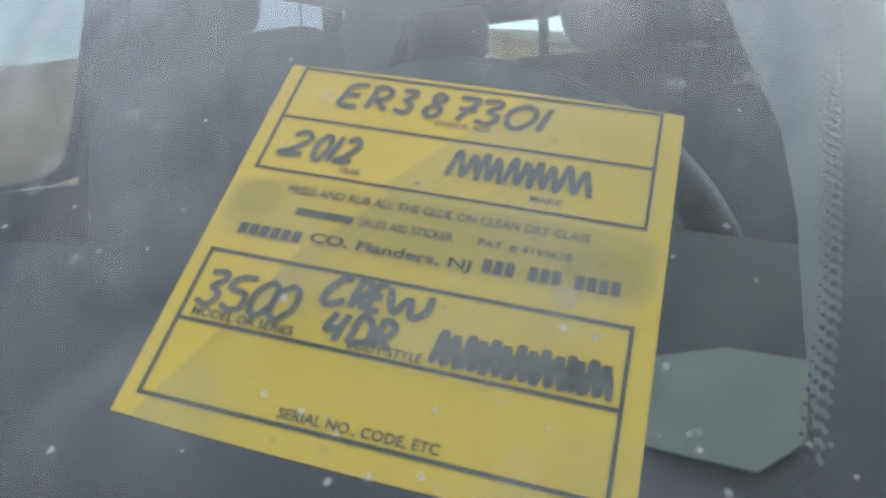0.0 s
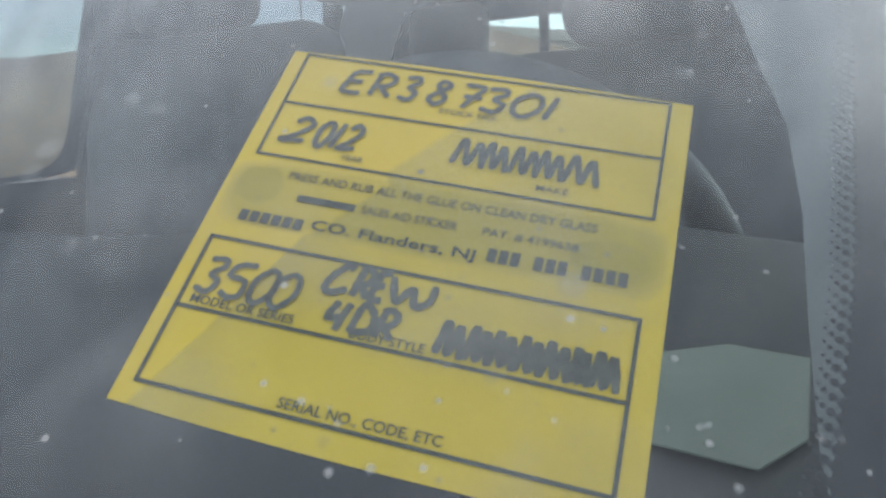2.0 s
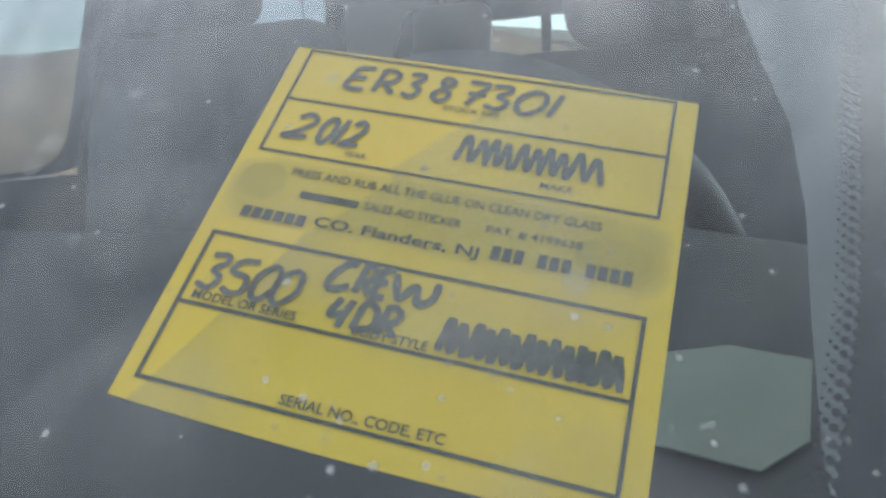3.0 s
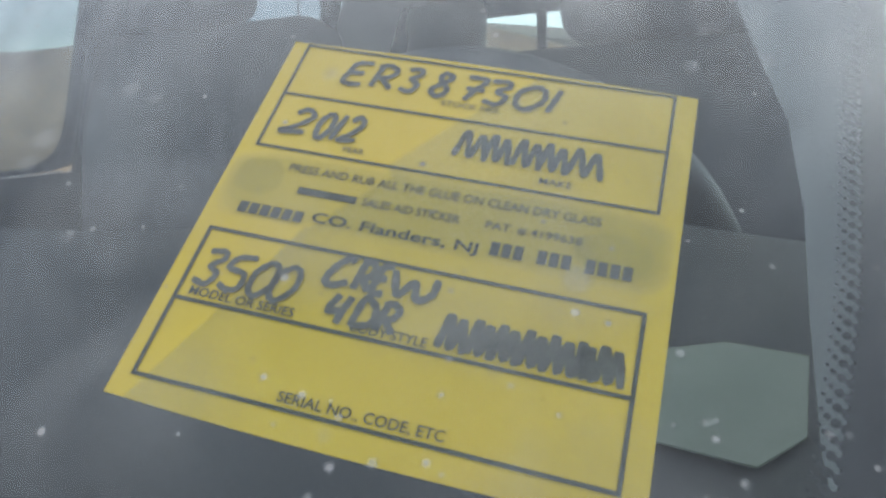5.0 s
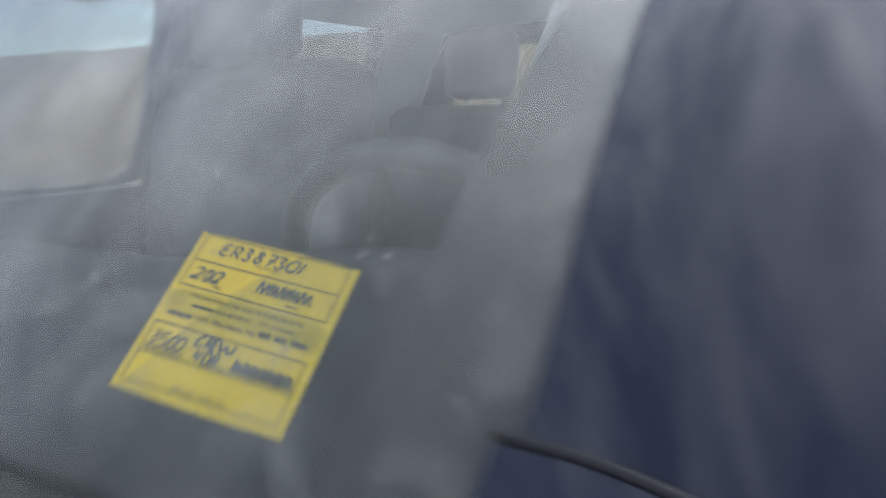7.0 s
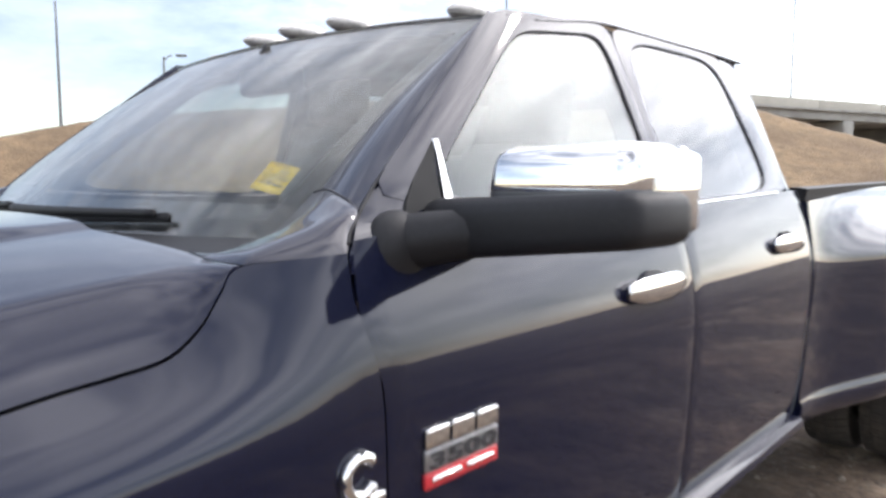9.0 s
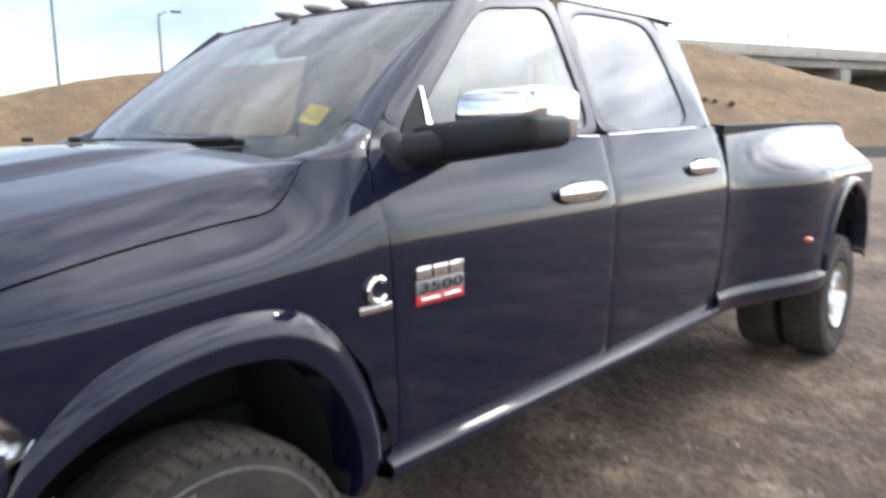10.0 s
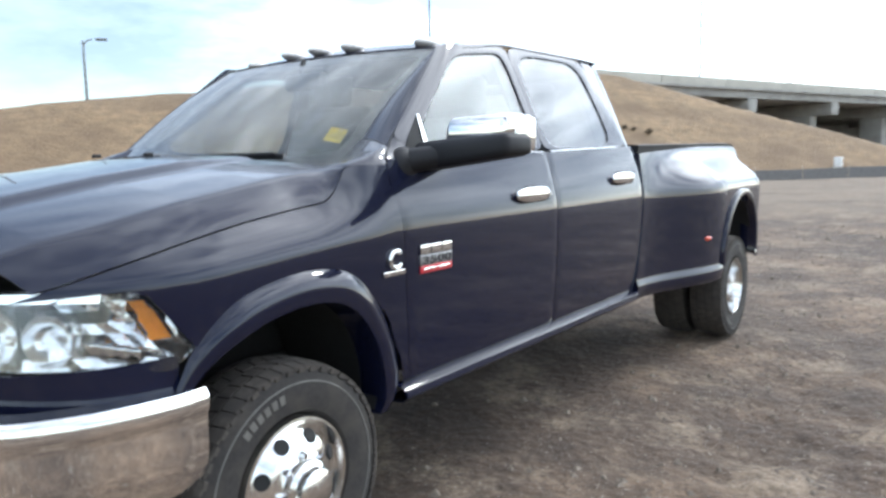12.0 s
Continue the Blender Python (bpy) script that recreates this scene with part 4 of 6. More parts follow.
# clearance lamps on the roof
for y in (-0.56, -0.18, 0.03, 0.24, 0.62):
    bm = bmesh.new()
    bmesh.ops.create_uvsphere(bm, u_segments=20, v_segments=12, radius=1.0)
    bmesh.ops.scale(bm, vec=(0.095, 0.046, 0.030), verts=bm.verts)
    for v in bm.verts:
        if v.co.x < 0:
            v.co.z *= 0.85
    bmesh.ops.translate(bm, vec=(1.25 + 0.3 * y * y, y, 1.934 - 0.03 * y * y), verts=bm.verts)
    part("clearance_lamp", bm, SMOKE, truck, "smoked teardrop roof marker lamp")

# windscreen
screen = surface("windscreen", lambda u, v: (lambda z, y: (screen_x(y, z), y, z))(1.368 + 0.520 * v, -screen_edge(1.368 + 0.520 * v) * (1 - u) + screen_edge_far(1.368 + 0.520 * v) * u), 60, 40, GLASS_W, truck, "dusty raked windscreen", thick=0.004, offset=1.0)


def screen_frame(y, z, inside):
    p = Vector((screen_x(y, z), y, z))
    du = Vector((screen_x(y + 0.001, z) - p.x, 0.001, 0)).normalized()
    dv = Vector((screen_x(y, z + 0.001) - p.x, 0, 0.001)).normalized()
    n = du.cross(dv).normalized()
    if n.x > 0:
        n = -n
    return p - n * inside, du, n.cross(du), n


def band_width(z):
    return lerp_table([(1.37, 0.078), (1.44, 0.0685), (1.4675, 0.0612), (1.4727, 0.0595), (1.4784, 0.0581), (1.4846, 0.0566), (1.4916, 0.0552), (1.5026, 0.0540), (1.5166, 0.0528), (1.5309, 0.0515), (1.56, 0.049), (1.65, 0.040), (1.90, 0.03)], z) - 0.001


for side in (1, -1):
    verts = []
    for k in range(60):
        z = 1.374 + 0.514 * k / 59
        for d in (0.0, 0.5, 1.0):
            p, *_ = screen_frame(-side * ((screen_edge(z) if side > 0 else screen_edge_far(z)) - d * band_width(z)), z, 0.0062)
            verts.append(p)
    mesh_object("shade_band", verts, grid_faces(60, 3, side < 0), FRIT, screen, "black ceramic edge band", thick=0.0004)
verts, faces = [], []
for k in range(300):
    for c, (d, r) in enumerate(((0.0, 0.00090), (0.0015, 0.00074), (0.00265, 0.00048), (0.0035, 0.00032))):
        z = 1.385 + 0.0015 * (k + 0.5 * (c % 2))
        p, du, dv, n = screen_frame(-(screen_edge(z) - band_width(z) - d), z, 0.0062)
        o = len(verts)
        verts += [p + du * (r * math.cos(q * math.pi / 5)) + dv * (r * math.sin(q * math.pi / 5)) for q in range(10)]
        faces.append(tuple(range(o, o + 10)))
dots = mesh_object("band_dots", verts, faces, FRIT, screen, "fading dot edge of the band", smooth=False)
dots["kind"] = "stuff"
verts = []
for k in range(60):
    y = -0.735 + 1.57 * k / 59
    for z in (1.372, 1.395, 1.420):
        p, *_ = screen_frame(y, z, 0.0062)
        verts.append(p)
mesh_object("shade_band", verts, grid_faces(60, 3, True), FRIT, screen, "black ceramic edge band", thick=0.0004)
verts = []
for k in range(60):
    y = -0.675 + 1.375 * k / 59
    for z in (1.845, 1.868, 1.888):
        p, *_ = screen_frame(y, z, 0.0062)
        verts.append(p)
mesh_object("shade_band", verts, grid_faces(60, 3, True), FRIT, screen, "black ceramic edge band", thick=0.0004)

# black cowl grille below the screen and the wipers
surface("cowl_grille", lambda u, v: (lambda y: (0.375 + 0.02 * abs(2 * u - 1) + (screen_x(y, 1.372) - 0.385) * v, y, 1.345 + 0.03 * v))(-0.70 + 1.48 * u), 40, 6, BLACK, truck, "black plastic cowl grille", thick=0.01)


def wiper(y0, y1, z0):
    pts = []
    for k in range(6):
        y = y0 + (y1 - y0) * k / 5
        p, du, dv, n = screen_frame(y, z0 + 0.002 * k, -0.022)
        pts.append(p)
    w = tube("wiper", pts, [0.012, 0.010, 0.009, 0.008, 0.007], BLACK, truck, "black windscreen wiper", flat=1.3)
    pts2 = []
    for k in range(6):
        y = y0 + (y1 - y0) * (0.25 + 0.80 * k / 5)
        p, du, dv, n = screen_frame(y, z0 - 0.004 + 0.003 * k, -0.010)
        pts2.append(p)
    tube("wiper_blade", pts2, 0.006, BLACK, w, "rubber blade", flat=1.8)


wiper(0.28, -0.40, 1.398)
wiper(0.86, 0.34, 1.398)
for y in (-0.02, 0.36):
    bm = bmesh.new()
    box(bm, 0.22, y, 1.432, 0.035, 0.022, 0.016, 0.005)
    part("washer_jet", bm, BLACK, truck, "small black washer jet")

# rear wall of the cab and sliding rear window
RB_OUT = [(-0.84, 1.40), (-0.70, 1.90), (0.70, 1.90), (0.84, 1.40)]
RB_IN = [(-0.68, 1.42), (-0.60, 1.815), (0.60, 1.815), (0.68, 1.42)]


def swap_ring(name, outer, inner, x, material, parent, label):
    ob, loop = ring_panel(name, outer, inner, lambda a, b: 0.0, material, parent, label, thick=0.03)
    for v in ob.data.vertices:
        a, b, c = v.co
        v.co = (x - b, a, c)
    return ob, loop


cab_back, loop = swap_ring("cab_back", RB_OUT, RB_IN, 2.925, PAINT, truck, "dark blue rear cab wall")
k = len(loop)
rear_glass = mesh_object("rear_window", [(2.915, y, z) for y, z in loop], [tuple(range(k))], GLASS_S, truck, "sliding rear window", thick=0.004)
for y in (-0.30, 0.137, 0.40):
    bm = bmesh.new()
    box(bm, 2.905, y, 1.618, 0.02, 0.03, 0.40, 0.004)
    part("window_post", bm, BLACK, rear_glass, "black slider post")
bm = bmesh.new()
box(bm, 2.93, 0, 1.00, 0.04, 1.80, 0.90, 0.01)
part("cab_back_panel", bm, PAINT, truck, "lower rear cab wall")


# ---- cargo bed ----
def flare_amount(x, z):
    b = smooth01(2.90, 3.92, x) * (1 - 0.75 * smooth01(4.88, 5.14, x))
    g = 1 - smooth01(1.16, 1.45, z)
    return 0.225 * b * g


def bed_top(x):
    return lerp_table([(2.95, 1.402), (3.6, 1.428), (4.4, 1.454), (5.0, 1.468), (5.10, 1.455), (5.15, 1.42)], x)


def bed_y(x, z):
    base = lerp_table([(0.48, 0.960), (0.52, 0.988), (0.565, 1.001), (0.59, 0.998), (0.62, 0.984), (0.80, 0.992), (1.0, 0.999), (1.08, 1.0015), (1.12, 1.001), (1.15, 0.9985), (1.18, 0.994), (1.22, 0.9865), (1.28, 0.977), (1.35, 0.966), (1.42, 0.957), (1.48, 0.945)], z)
    return base + flare_amount(x, z)


def rear_arch_low(x):
    d = abs(x - 4.37)
    if d < 0.445:
        return 0.66 + 0.43 * math.sqrt(max(0.0, 1 - (d / 0.445) ** 2.3))
    return 0.50 if x < 4.37 else 0.56


for side in (1, -1):
    def bed_fn(u, v):
        x = 2.955 + 2.195 * u
        zl, zt = rear_arch_low(x), bed_top(x)
        z = zl + (zt - zl) * v
        if u == 0:
            x += lerp_table([(0.5, -0.10), (0.75, -0.05), (1.0, -0.02), (1.3, 0.0), (1.5, 0.0)], z)
        return (x, -bed_y(x, z), z)
    bed = surface("bed_side", bed_fn, 120, 60, PAINT, truck, "dark blue bed side swelling over dual wheels", side=side)
    surface("bed_front_edge", lambda u, v: (2.956 + lerp_table([(0.5, -0.10), (0.75, -0.05), (1.0, -0.02), (1.3, 0.0), (1.5, 0.0)], 0.50 + 0.90 * v) + 0.03 * u, -(bed_y(2.96, 0.50 + 0.90 * v) - 0.002 - 0.12 * u), 0.50 + 0.90 * v), 4, 24, PAINT, bed, "", side=side)
    n, verts = 50, []
    for k in range(n):
        t = -0.12 + (math.pi + 0.24) * k / (n - 1)
        cx, cz = math.cos(math.pi - t), math.sin(math.pi - t)
        for r, dy in ((0.475, -0.006), (0.468, 0.018), (0.450, 0.026), (0.425, 0.022), (0.412, 0.004), (0.408, -0.10)):
            x, z = 4.37 + cx * r * 1.02, 0.66 + cz * r * (1.0 if cz > 0 else 0.9)
            verts.append((x, -side * (bed_y(4.2, min(z, 1.02)) + dy), z))
    mesh_object("wheel_arch_flare", verts, grid_faces(n, 6, side > 0), PAINT, bed, "rear arch lip", thick=0.004)
    verts = []
    for k in range(n):
        t = math.pi * k / (n - 1)
        for y in (1.19, 0.95, 0.70, 0.55):
            verts.append((4.37 - math.cos(t) * 0.45, -side * y, 0.60 + math.sin(t) * 0.46))
    mesh_object("wheel_well", verts, grid_faces(n, 4, side < 0), DARK, bed, "black wheel-house liner", thick=0.01)
    # rail cap and inner wall
    surface("bed_rail", lambda u, v: (2.955 + 2.16 * u, -(0.955 - 0.10 * v), bed_top(2.955 + 2.16 * u) + 0.046 * (1 - u) ** 1.3 + 0.002 + 0.006 * math.sin(math.pi * v)), 30, 6, BLACK, bed, "black bed rail cap", side=side, offset=-1.0, thick=0.045)
    surface("bed_inner_wall", lambda u, v: (2.975 + 2.13 * u, -(0.855 - 0.05 * (1 - v)), 0.93 + (bed_top(2.97 + 2.1 * u) - 0.93) * v), 12, 6, BLACK, bed, "black lined inner wall", side=side, thick=0.02, offset=1.0)
    bm = bmesh.new()
    x, z = 3.66, 0.816
    bmesh.ops.create_uvsphere(bm, u_segments=16, v_segments=8, radius=1)
    bmesh.ops.scale(bm, vec=(0.036, 0.010, 0.016), verts=bm.verts)
    bmesh.ops.rotate(bm, cent=(0, 0, 0), matrix=Matrix.Rotation(radians(-22 * side), 3, "Z"), verts=bm.verts)
    bmesh.ops.translate(bm, vec=(x, -side * (bed_y(x, z) + 0.004), z), verts=bm.verts)
    part("side_marker", bm, REDL, bed, "red-orange side marker lens")

bm = bmesh.new()
box(bm, 4.03, 0, 0.915, 2.14, 1.66, 0.05)
box(bm, 2.985, 0, 1.18, 0.05, 1.76, 0.50, 0.01)
part("bed_floor", bm, BLACK, truck, "black lined bed floor")
bm = bmesh.new()
box(bm, 5.11, 0, 1.13, 0.07, 1.84, 0.58, 0.02)
part("tailgate", bm, PAINT, truck, "dark blue tailgate")
bm = bmesh.new()
box(bm, 5.25, 0, 0.66, 0.18, 1.9, 0.16, 0.03)
part("rear_bumper", bm, CHROME, truck, "chrome rear bumper")

# chassis
for name, place, size, bev in (("frame_rail", (2.2, -0.45, 0.56), (5.4, 0.09, 0.18), 0.01), ("frame_rail", (2.2, 0.45, 0.56), (5.4, 0.09, 0.18), 0.01),
                               ("front_axle", (0.05, 0, 0.42), (0.13, 1.5, 0.13), 0.03), ("rear_axle", (4.33, 0, 0.42), (0.16, 1.5, 0.16), 0.03),
                               ("differential", (4.33, 0, 0.42), (0.34, 0.34, 0.32), 0.10), ("driveshaft", (2.3, 0.05, 0.48), (3.8, 0.09, 0.09), 0.03),
                               ("floor_pan", (1.7, 0, 0.62), (2.3, 1.75, 0.10), 0.02), ("engine_bay", (0.0, 0, 0.85), (1.3, 0.95, 0.45), 0.05)):
    bm = bmesh.new()
    box(bm, *place, *size, bev)
    part(name, bm, DARK, truck, "black underbody steel")

# ---- wheels ----
TYRE = [(0.232, -0.085), (0.245, -0.112), (0.285, -0.122), (0.335, -0.122), (0.372, -0.115), (0.392, -0.102), (0.398, -0.05), (0.3985, 0.0), (0.398, 0.05), (0.392, 0.102), (0.372, 0.115), (0.335, 0.122), (0.285, 0.122), (0.245, 0.112), (0.232, 0.085)]


LETTER = mat("letter_rubber", (0.12, 0.112, 0.10), 0.8)


def build_tyre(parent):
    t = lathe("tyre", TYRE, RUBBER, parent, "dusty all-terrain tyre", 72)
    verts, faces = [], []

    def block(a0, a1, y0, y1, r0, r1, skew, tilt=0.0):
        o = len(verts)
        for r in (r0, r1):
            for a, y in ((a0, y0), (a1, y0), (a1 + skew, y1), (a0 + skew, y1)):
                rr = r - tilt * (abs(y) - 0.08 if abs(y) > 0.08 else 0)
                verts.append((rr * math.cos(a), y, rr * math.sin(a)))
        faces.extend([(o, o + 1, o + 5, o + 4), (o + 1, o + 2, o + 6, o + 5), (o + 2, o + 3, o + 7, o + 6), (o + 3, o, o + 4, o + 7), (o + 4, o + 5, o + 6, o + 7)])
    n = 48
    for k in range(n):
        a, st = 2 * math.pi * k / n, 2 * math.pi / n
        block(a, a + st * 0.88, -0.116, -0.064, 0.392, 0.4035, st * 0.15, 0.30)
        block(a + st * 0.5, a + st * 1.38, 0.064, 0.116, 0.392, 0.4035, st * 0.15, 0.30)
        block(a + st * 0.3, a + st * 1.17, -0.057, -0.006, 0.392, 0.404, st * 0.15)
        block(a + st * 0.1, a + st * 0.97, 0.002, 0.057, 0.392, 0.404, -st * 0.15)
        block(a, a + st * 0.55, -0.1215, -0.108, 0.374, 0.390, 0.0)
    mesh_object("tread", verts, faces, TREAD, t, "worn dusty tread blocks", smooth=False)["kind"] = "stuff"
    # raised letters on the wall as plain bars
    for centre, count in ((1.25, 6), (4.4, 6)):
        for k in range(count):
            a = centre + (k - count / 2) * 0.105
            verts = [(r * math.cos(a + da), y, r * math.sin(a + da)) for y in (-0.1215, -0.1245) for r, da in ((0.292, 0.0), (0.292, 0.07), (0.322, 0.07), (0.322, 0.0))]
            faces = [(0, 1, 5, 4), (1, 2, 6, 5), (2, 3, 7, 6), (3, 0, 4, 7), (4, 5, 6, 7)]
            mesh_object("letter_bar", verts, faces, LETTER, t, "pale raised bar", smooth=False)
    lathe("whitewall_line", [(0.338, -0.1225), (0.341, -0.1245), (0.345, -0.1225)], mat("pale_rubber", (0.12, 0.115, 0.105), 0.8), t, "", 72)
    return t


def build_wheel(name, rear):
    w = new(name)
    w.parent = truck
    build_tyre(w)
    if rear:
        prof = [(0.232, 0.085), (0.225, -0.10), (0.222, -0.118), (0.212, -0.119), (0.205, -0.10), (0.195, 0.0), (0.185, 0.03), (0.10, 0.05), (0.085, 0.04), (0.08, -0.03), (0.07, -0.06), (0.0, -0.07)]
    else:
        prof = [(0.232, 0.085), (0.228, -0.10), (0.222, -0.118), (0.212, -0.120), (0.204, -0.108), (0.192, -0.088), (0.180, -0.096), (0.150, -0.122), (0.118, -0.136), (0.100, -0.140), (0.094, -0.146), (0.090, -0.170), (0.074, -0.182), (0.070, -0.205), (0.055, -0.216), (0.0, -0.219)]
    rim = lathe("rim", prof, ALLOY, w, "polished alloy rim", 80)
    face_y = 0.035 if rear else -0.112
    for k in range(8):
        a = 2 * math.pi * (k + 0.5) / 8
        bm = bmesh.new()
        bmesh.ops.create_cone(bm, cap_ends=True, segments=20, radius1=0.029, radius2=0.026, depth=0.014)
        bmesh.ops.rotate(bm, cent=(0, 0, 0), matrix=Matrix.Rotation(radians(90), 3, "X"), verts=bm.verts)
        if not rear:
            bmesh.ops.rotate(bm, cent=(0, 0, 0), matrix=Matrix.Rotation(radians(-36), 3, "X"), verts=bm.verts)
            bmesh.ops.translate(bm, vec=(0, face_y, 0.158), verts=bm.verts)
            bmesh.ops.rotate(bm, cent=(0, 0, 0), matrix=Matrix.Rotation(math.pi / 2 - a, 3, "Y"), verts=bm.verts)
        else:
            bmesh.ops.translate(bm, vec=(0.15 * math.cos(a), face_y, 0.15 * math.sin(a)), verts=bm.verts)
        part("vent_hole", bm, DARK, rim, "dark round vent hole")
    for k in range(8):
        a = 2 * math.pi * k / 8
        bm = bmesh.new()
        bmesh.ops.create_cone(bm, cap_ends=True, segments=6, radius1=0.013, radius2=0.010, depth=0.03)
        bmesh.ops.rotate(bm, cent=(0, 0, 0), matrix=Matrix.Rotation(radians(90), 3, "X"), verts=bm.verts)
        bmesh.ops.translate(bm, vec=(0.108 * math.cos(a), (0.02 if rear else -0.145), 0.108 * math.sin(a)), verts=bm.verts)
        part("lug_nut", bm, CHROME, rim, "chrome lug nut")
    return w


def place_wheel(src, x, y, flip, turn):
    m = Matrix.Translation((x, y, 0.385)) @ Matrix.Rotation(math.pi if flip else 0, 4, "Z") @ Matrix.Rotation(turn, 4, "Y") @ Matrix.Scale(0.955, 4)
    return m


front_wheel = build_wheel("front_wheel", False)
copy_thing(front_wheel, place_wheel(None, 0.05, 0.875, True, 0.8)).parent = truck
front_wheel.matrix_basis = place_wheel(None, 0.05, -0.875, False, -0.79)
rear_wheel = build_wheel("rear_wheel", True)
copy_thing(rear_wheel, place_wheel(None, 4.33, 1.085, True, 0.8)).parent = truck
rear_wheel.matrix_basis = place_wheel(None, 4.33, -1.085, False, 0.2)
for s in (-1, 1):
    w = new("inner_rear_wheel")
    w.parent = truck
    w.location = (4.33, s * 0.805, 0.385)
    w.scale = (0.955, 0.955, 0.955)
    for src in [o for o in rear_wheel.children if o.name.startswith("tyre")]:
        t = new("tyre", src.data)
        t.parent = w
        for c in src.children:
            if c.name.startswith("tread"):
                q = new("tread", c.data)
                q.parent = t
                q["kind"] = "stuff"

# ---- mirror ----
for side in (1,):
    bm = bmesh.new()
    vs = box(bm, 0, 0, 0, 0.16, 0.46, 0.100, 0.030)
    for v in bm.verts:
        v.co.z += (0.051 - v.co.z) * 0.16 * max(0.0, -v.co.y * side / 0.24 + 0.3)
    bmesh.ops.rotate(bm, cent=(0, 0, 0), matrix=Matrix.Rotation(radians(-8 * side), 3, "Z"), verts=bm.verts)
    for v in bm.verts:
        if v.co.z < 0:
            v.co.z -= 0.010 * smooth01(-0.1, 0.2, v.co.y * side)
    bmesh.ops.rotate(bm, cent=(0, 0.2 * side, 0), matrix=Matrix.Rotation(radians(-2.6 * side), 3, "X"), verts=bm.verts)
    bmesh.ops.translate(bm, vec=(0.80, -side * 1.155, 1.410), verts=bm.verts)
    mirror = part("tow_mirror", bm, BLACK, truck, "black towing mirror with chrome cap")
    bm = bmesh.new()
    box(bm, 0, 0, 0, 0.145, 0.31, 0.100, 0.034)
    for v in bm.verts:
        t = (v.co.z + 0.0575) / 0.115
        v.co.x += 0.012 * t
        if v.co.y * side > 0:
            v.co.y -= side * 0.02 * t
    bmesh.ops.rotate(bm, cent=(0, 0, 0), matrix=Matrix.Rotation(radians(-8 * side), 3, "Z"), verts=bm.verts)
    bmesh.ops.translate(bm, vec=(0.815, -side * 1.205, 1.498), verts=bm.verts)
    part("mirror_cap", bm, CHROME, mirror, "chrome mirror cap")
    bm = bmesh.new()
    box(bm, 0, 0, 0, 0.125, 0.036, 0.125, 0.017)
    bmesh.ops.rotate(bm, cent=(0, 0, 0), matrix=Matrix.Rotation(radians(-8 * side), 3, "Z"), verts=bm.verts)
    bmesh.ops.translate(bm, vec=(0.836, -side * 1.352, 1.474), verts=bm.verts)
    part("mirror_end_cap", bm, CHROME, mirror, "chrome outer end")
    bm = bmesh.new()
    box(bm, 0.757, -side * 1.318, 1.505, 0.03, 0.050, 0.060, 0.010, (0, 0, -8 * side))
    part("signal_lens", bm, mat("grey_lens", (0.30, 0.30, 0.32), 0.25, 0, 0.1, 60, coat=0.5), mirror, "grey marker lens")
    bm = bmesh.new()
    box(bm, 0.905, -side * 1.19, 1.480, 0.012, 0.33, 0.13, 0.01, (0, 0, -8 * side))
    part("mirror_glass", bm, CHROME, mirror, "mirror glass")
    bm = bmesh.new()
    bmesh.ops.create_uvsphere(bm, u_segments=24, v_segments=14, radius=1)
    bmesh.ops.scale(bm, vec=(0.072, 0.045, 0.070), verts=bm.verts)
    bmesh.ops.translate(bm, vec=(0.690, -side * 0.925, 1.372), verts=bm.verts)
    part("mirror_foot", bm, BLACK, mirror, "black mirror foot")
    tube("mirror_arm", [(0.70, -side * 0.905, 1.378), (0.715, -side * 0.945, 1.388), (0.75, -side * 1.00, 1.398), (0.79, -side * 1.07, 1.408)], [0.050, 0.048, 0.044, 0.040], BLACK, mirror, "black mirror arm", flat=1.05)
    bm = bmesh.new()
    v0 = [bm.verts.new(p) for p in [(x, side * (frame_y(x, z) + 0.002), z) for x, z in ((0.705, 1.41), (0.815, 1.42), (0.822, 1.50), (0.848, 1.566), (0.760, 1.490), (0.725, 1.452))]]
    bm.faces.new(v0)
    g = bmesh.ops.extrude_face_region(bm, geom=bm.faces[:])
    bmesh.ops.translate(bm, vec=(0, -side * 0.016, 0), verts=[e for e in g["geom"] if isinstance(e, bmesh.types.BMVert)])
    bmesh.ops.recalc_face_normals(bm, faces=bm.faces)
    part("mirror_sail", bm, DARK, mirror, "black sail panel")
    bm = bmesh.new()
    v0 = [bm.verts.new(p) for p in [(x, side * (frame_y(x, z) - 0.013), z) for x, z in ((0.818, 1.440), (0.842, 1.440), (0.856, 1.570), (0.850, 1.570))]]
    bm.faces.new(v0)
    g = bmesh.ops.extrude_face_region(bm, geom=bm.faces[:])
    bmesh.ops.translate(bm, vec=(0.001, -side * 0.006, 0), verts=[e for e in g["geom"] if isinstance(e, bmesh.types.BMVert)])
    bmesh.ops.recalc_face_normals(bm, faces=bm.faces)
    part("sail_edge", bm, CHROME, mirror, "bright edge of the sail panel")

# ---- badges ----
def flank(x, z, out):
    return Vector((x, -(side_y(z) + out), z))


def plate(name, x0, x1, z0, z1, out, material, parent, label="", skew=0.0):
    bm = bmesh.new()
    box(bm, (x0 + x1) / 2, -(side_y((z0 + z1) / 2) + out), (z0 + z1) / 2, x1 - x0, 0.008, z1 - z0, 0.003)
    for v in bm.verts:
        v.co.x += skew * (v.co.z - z0)
    return part(name, bm, material, parent, label)


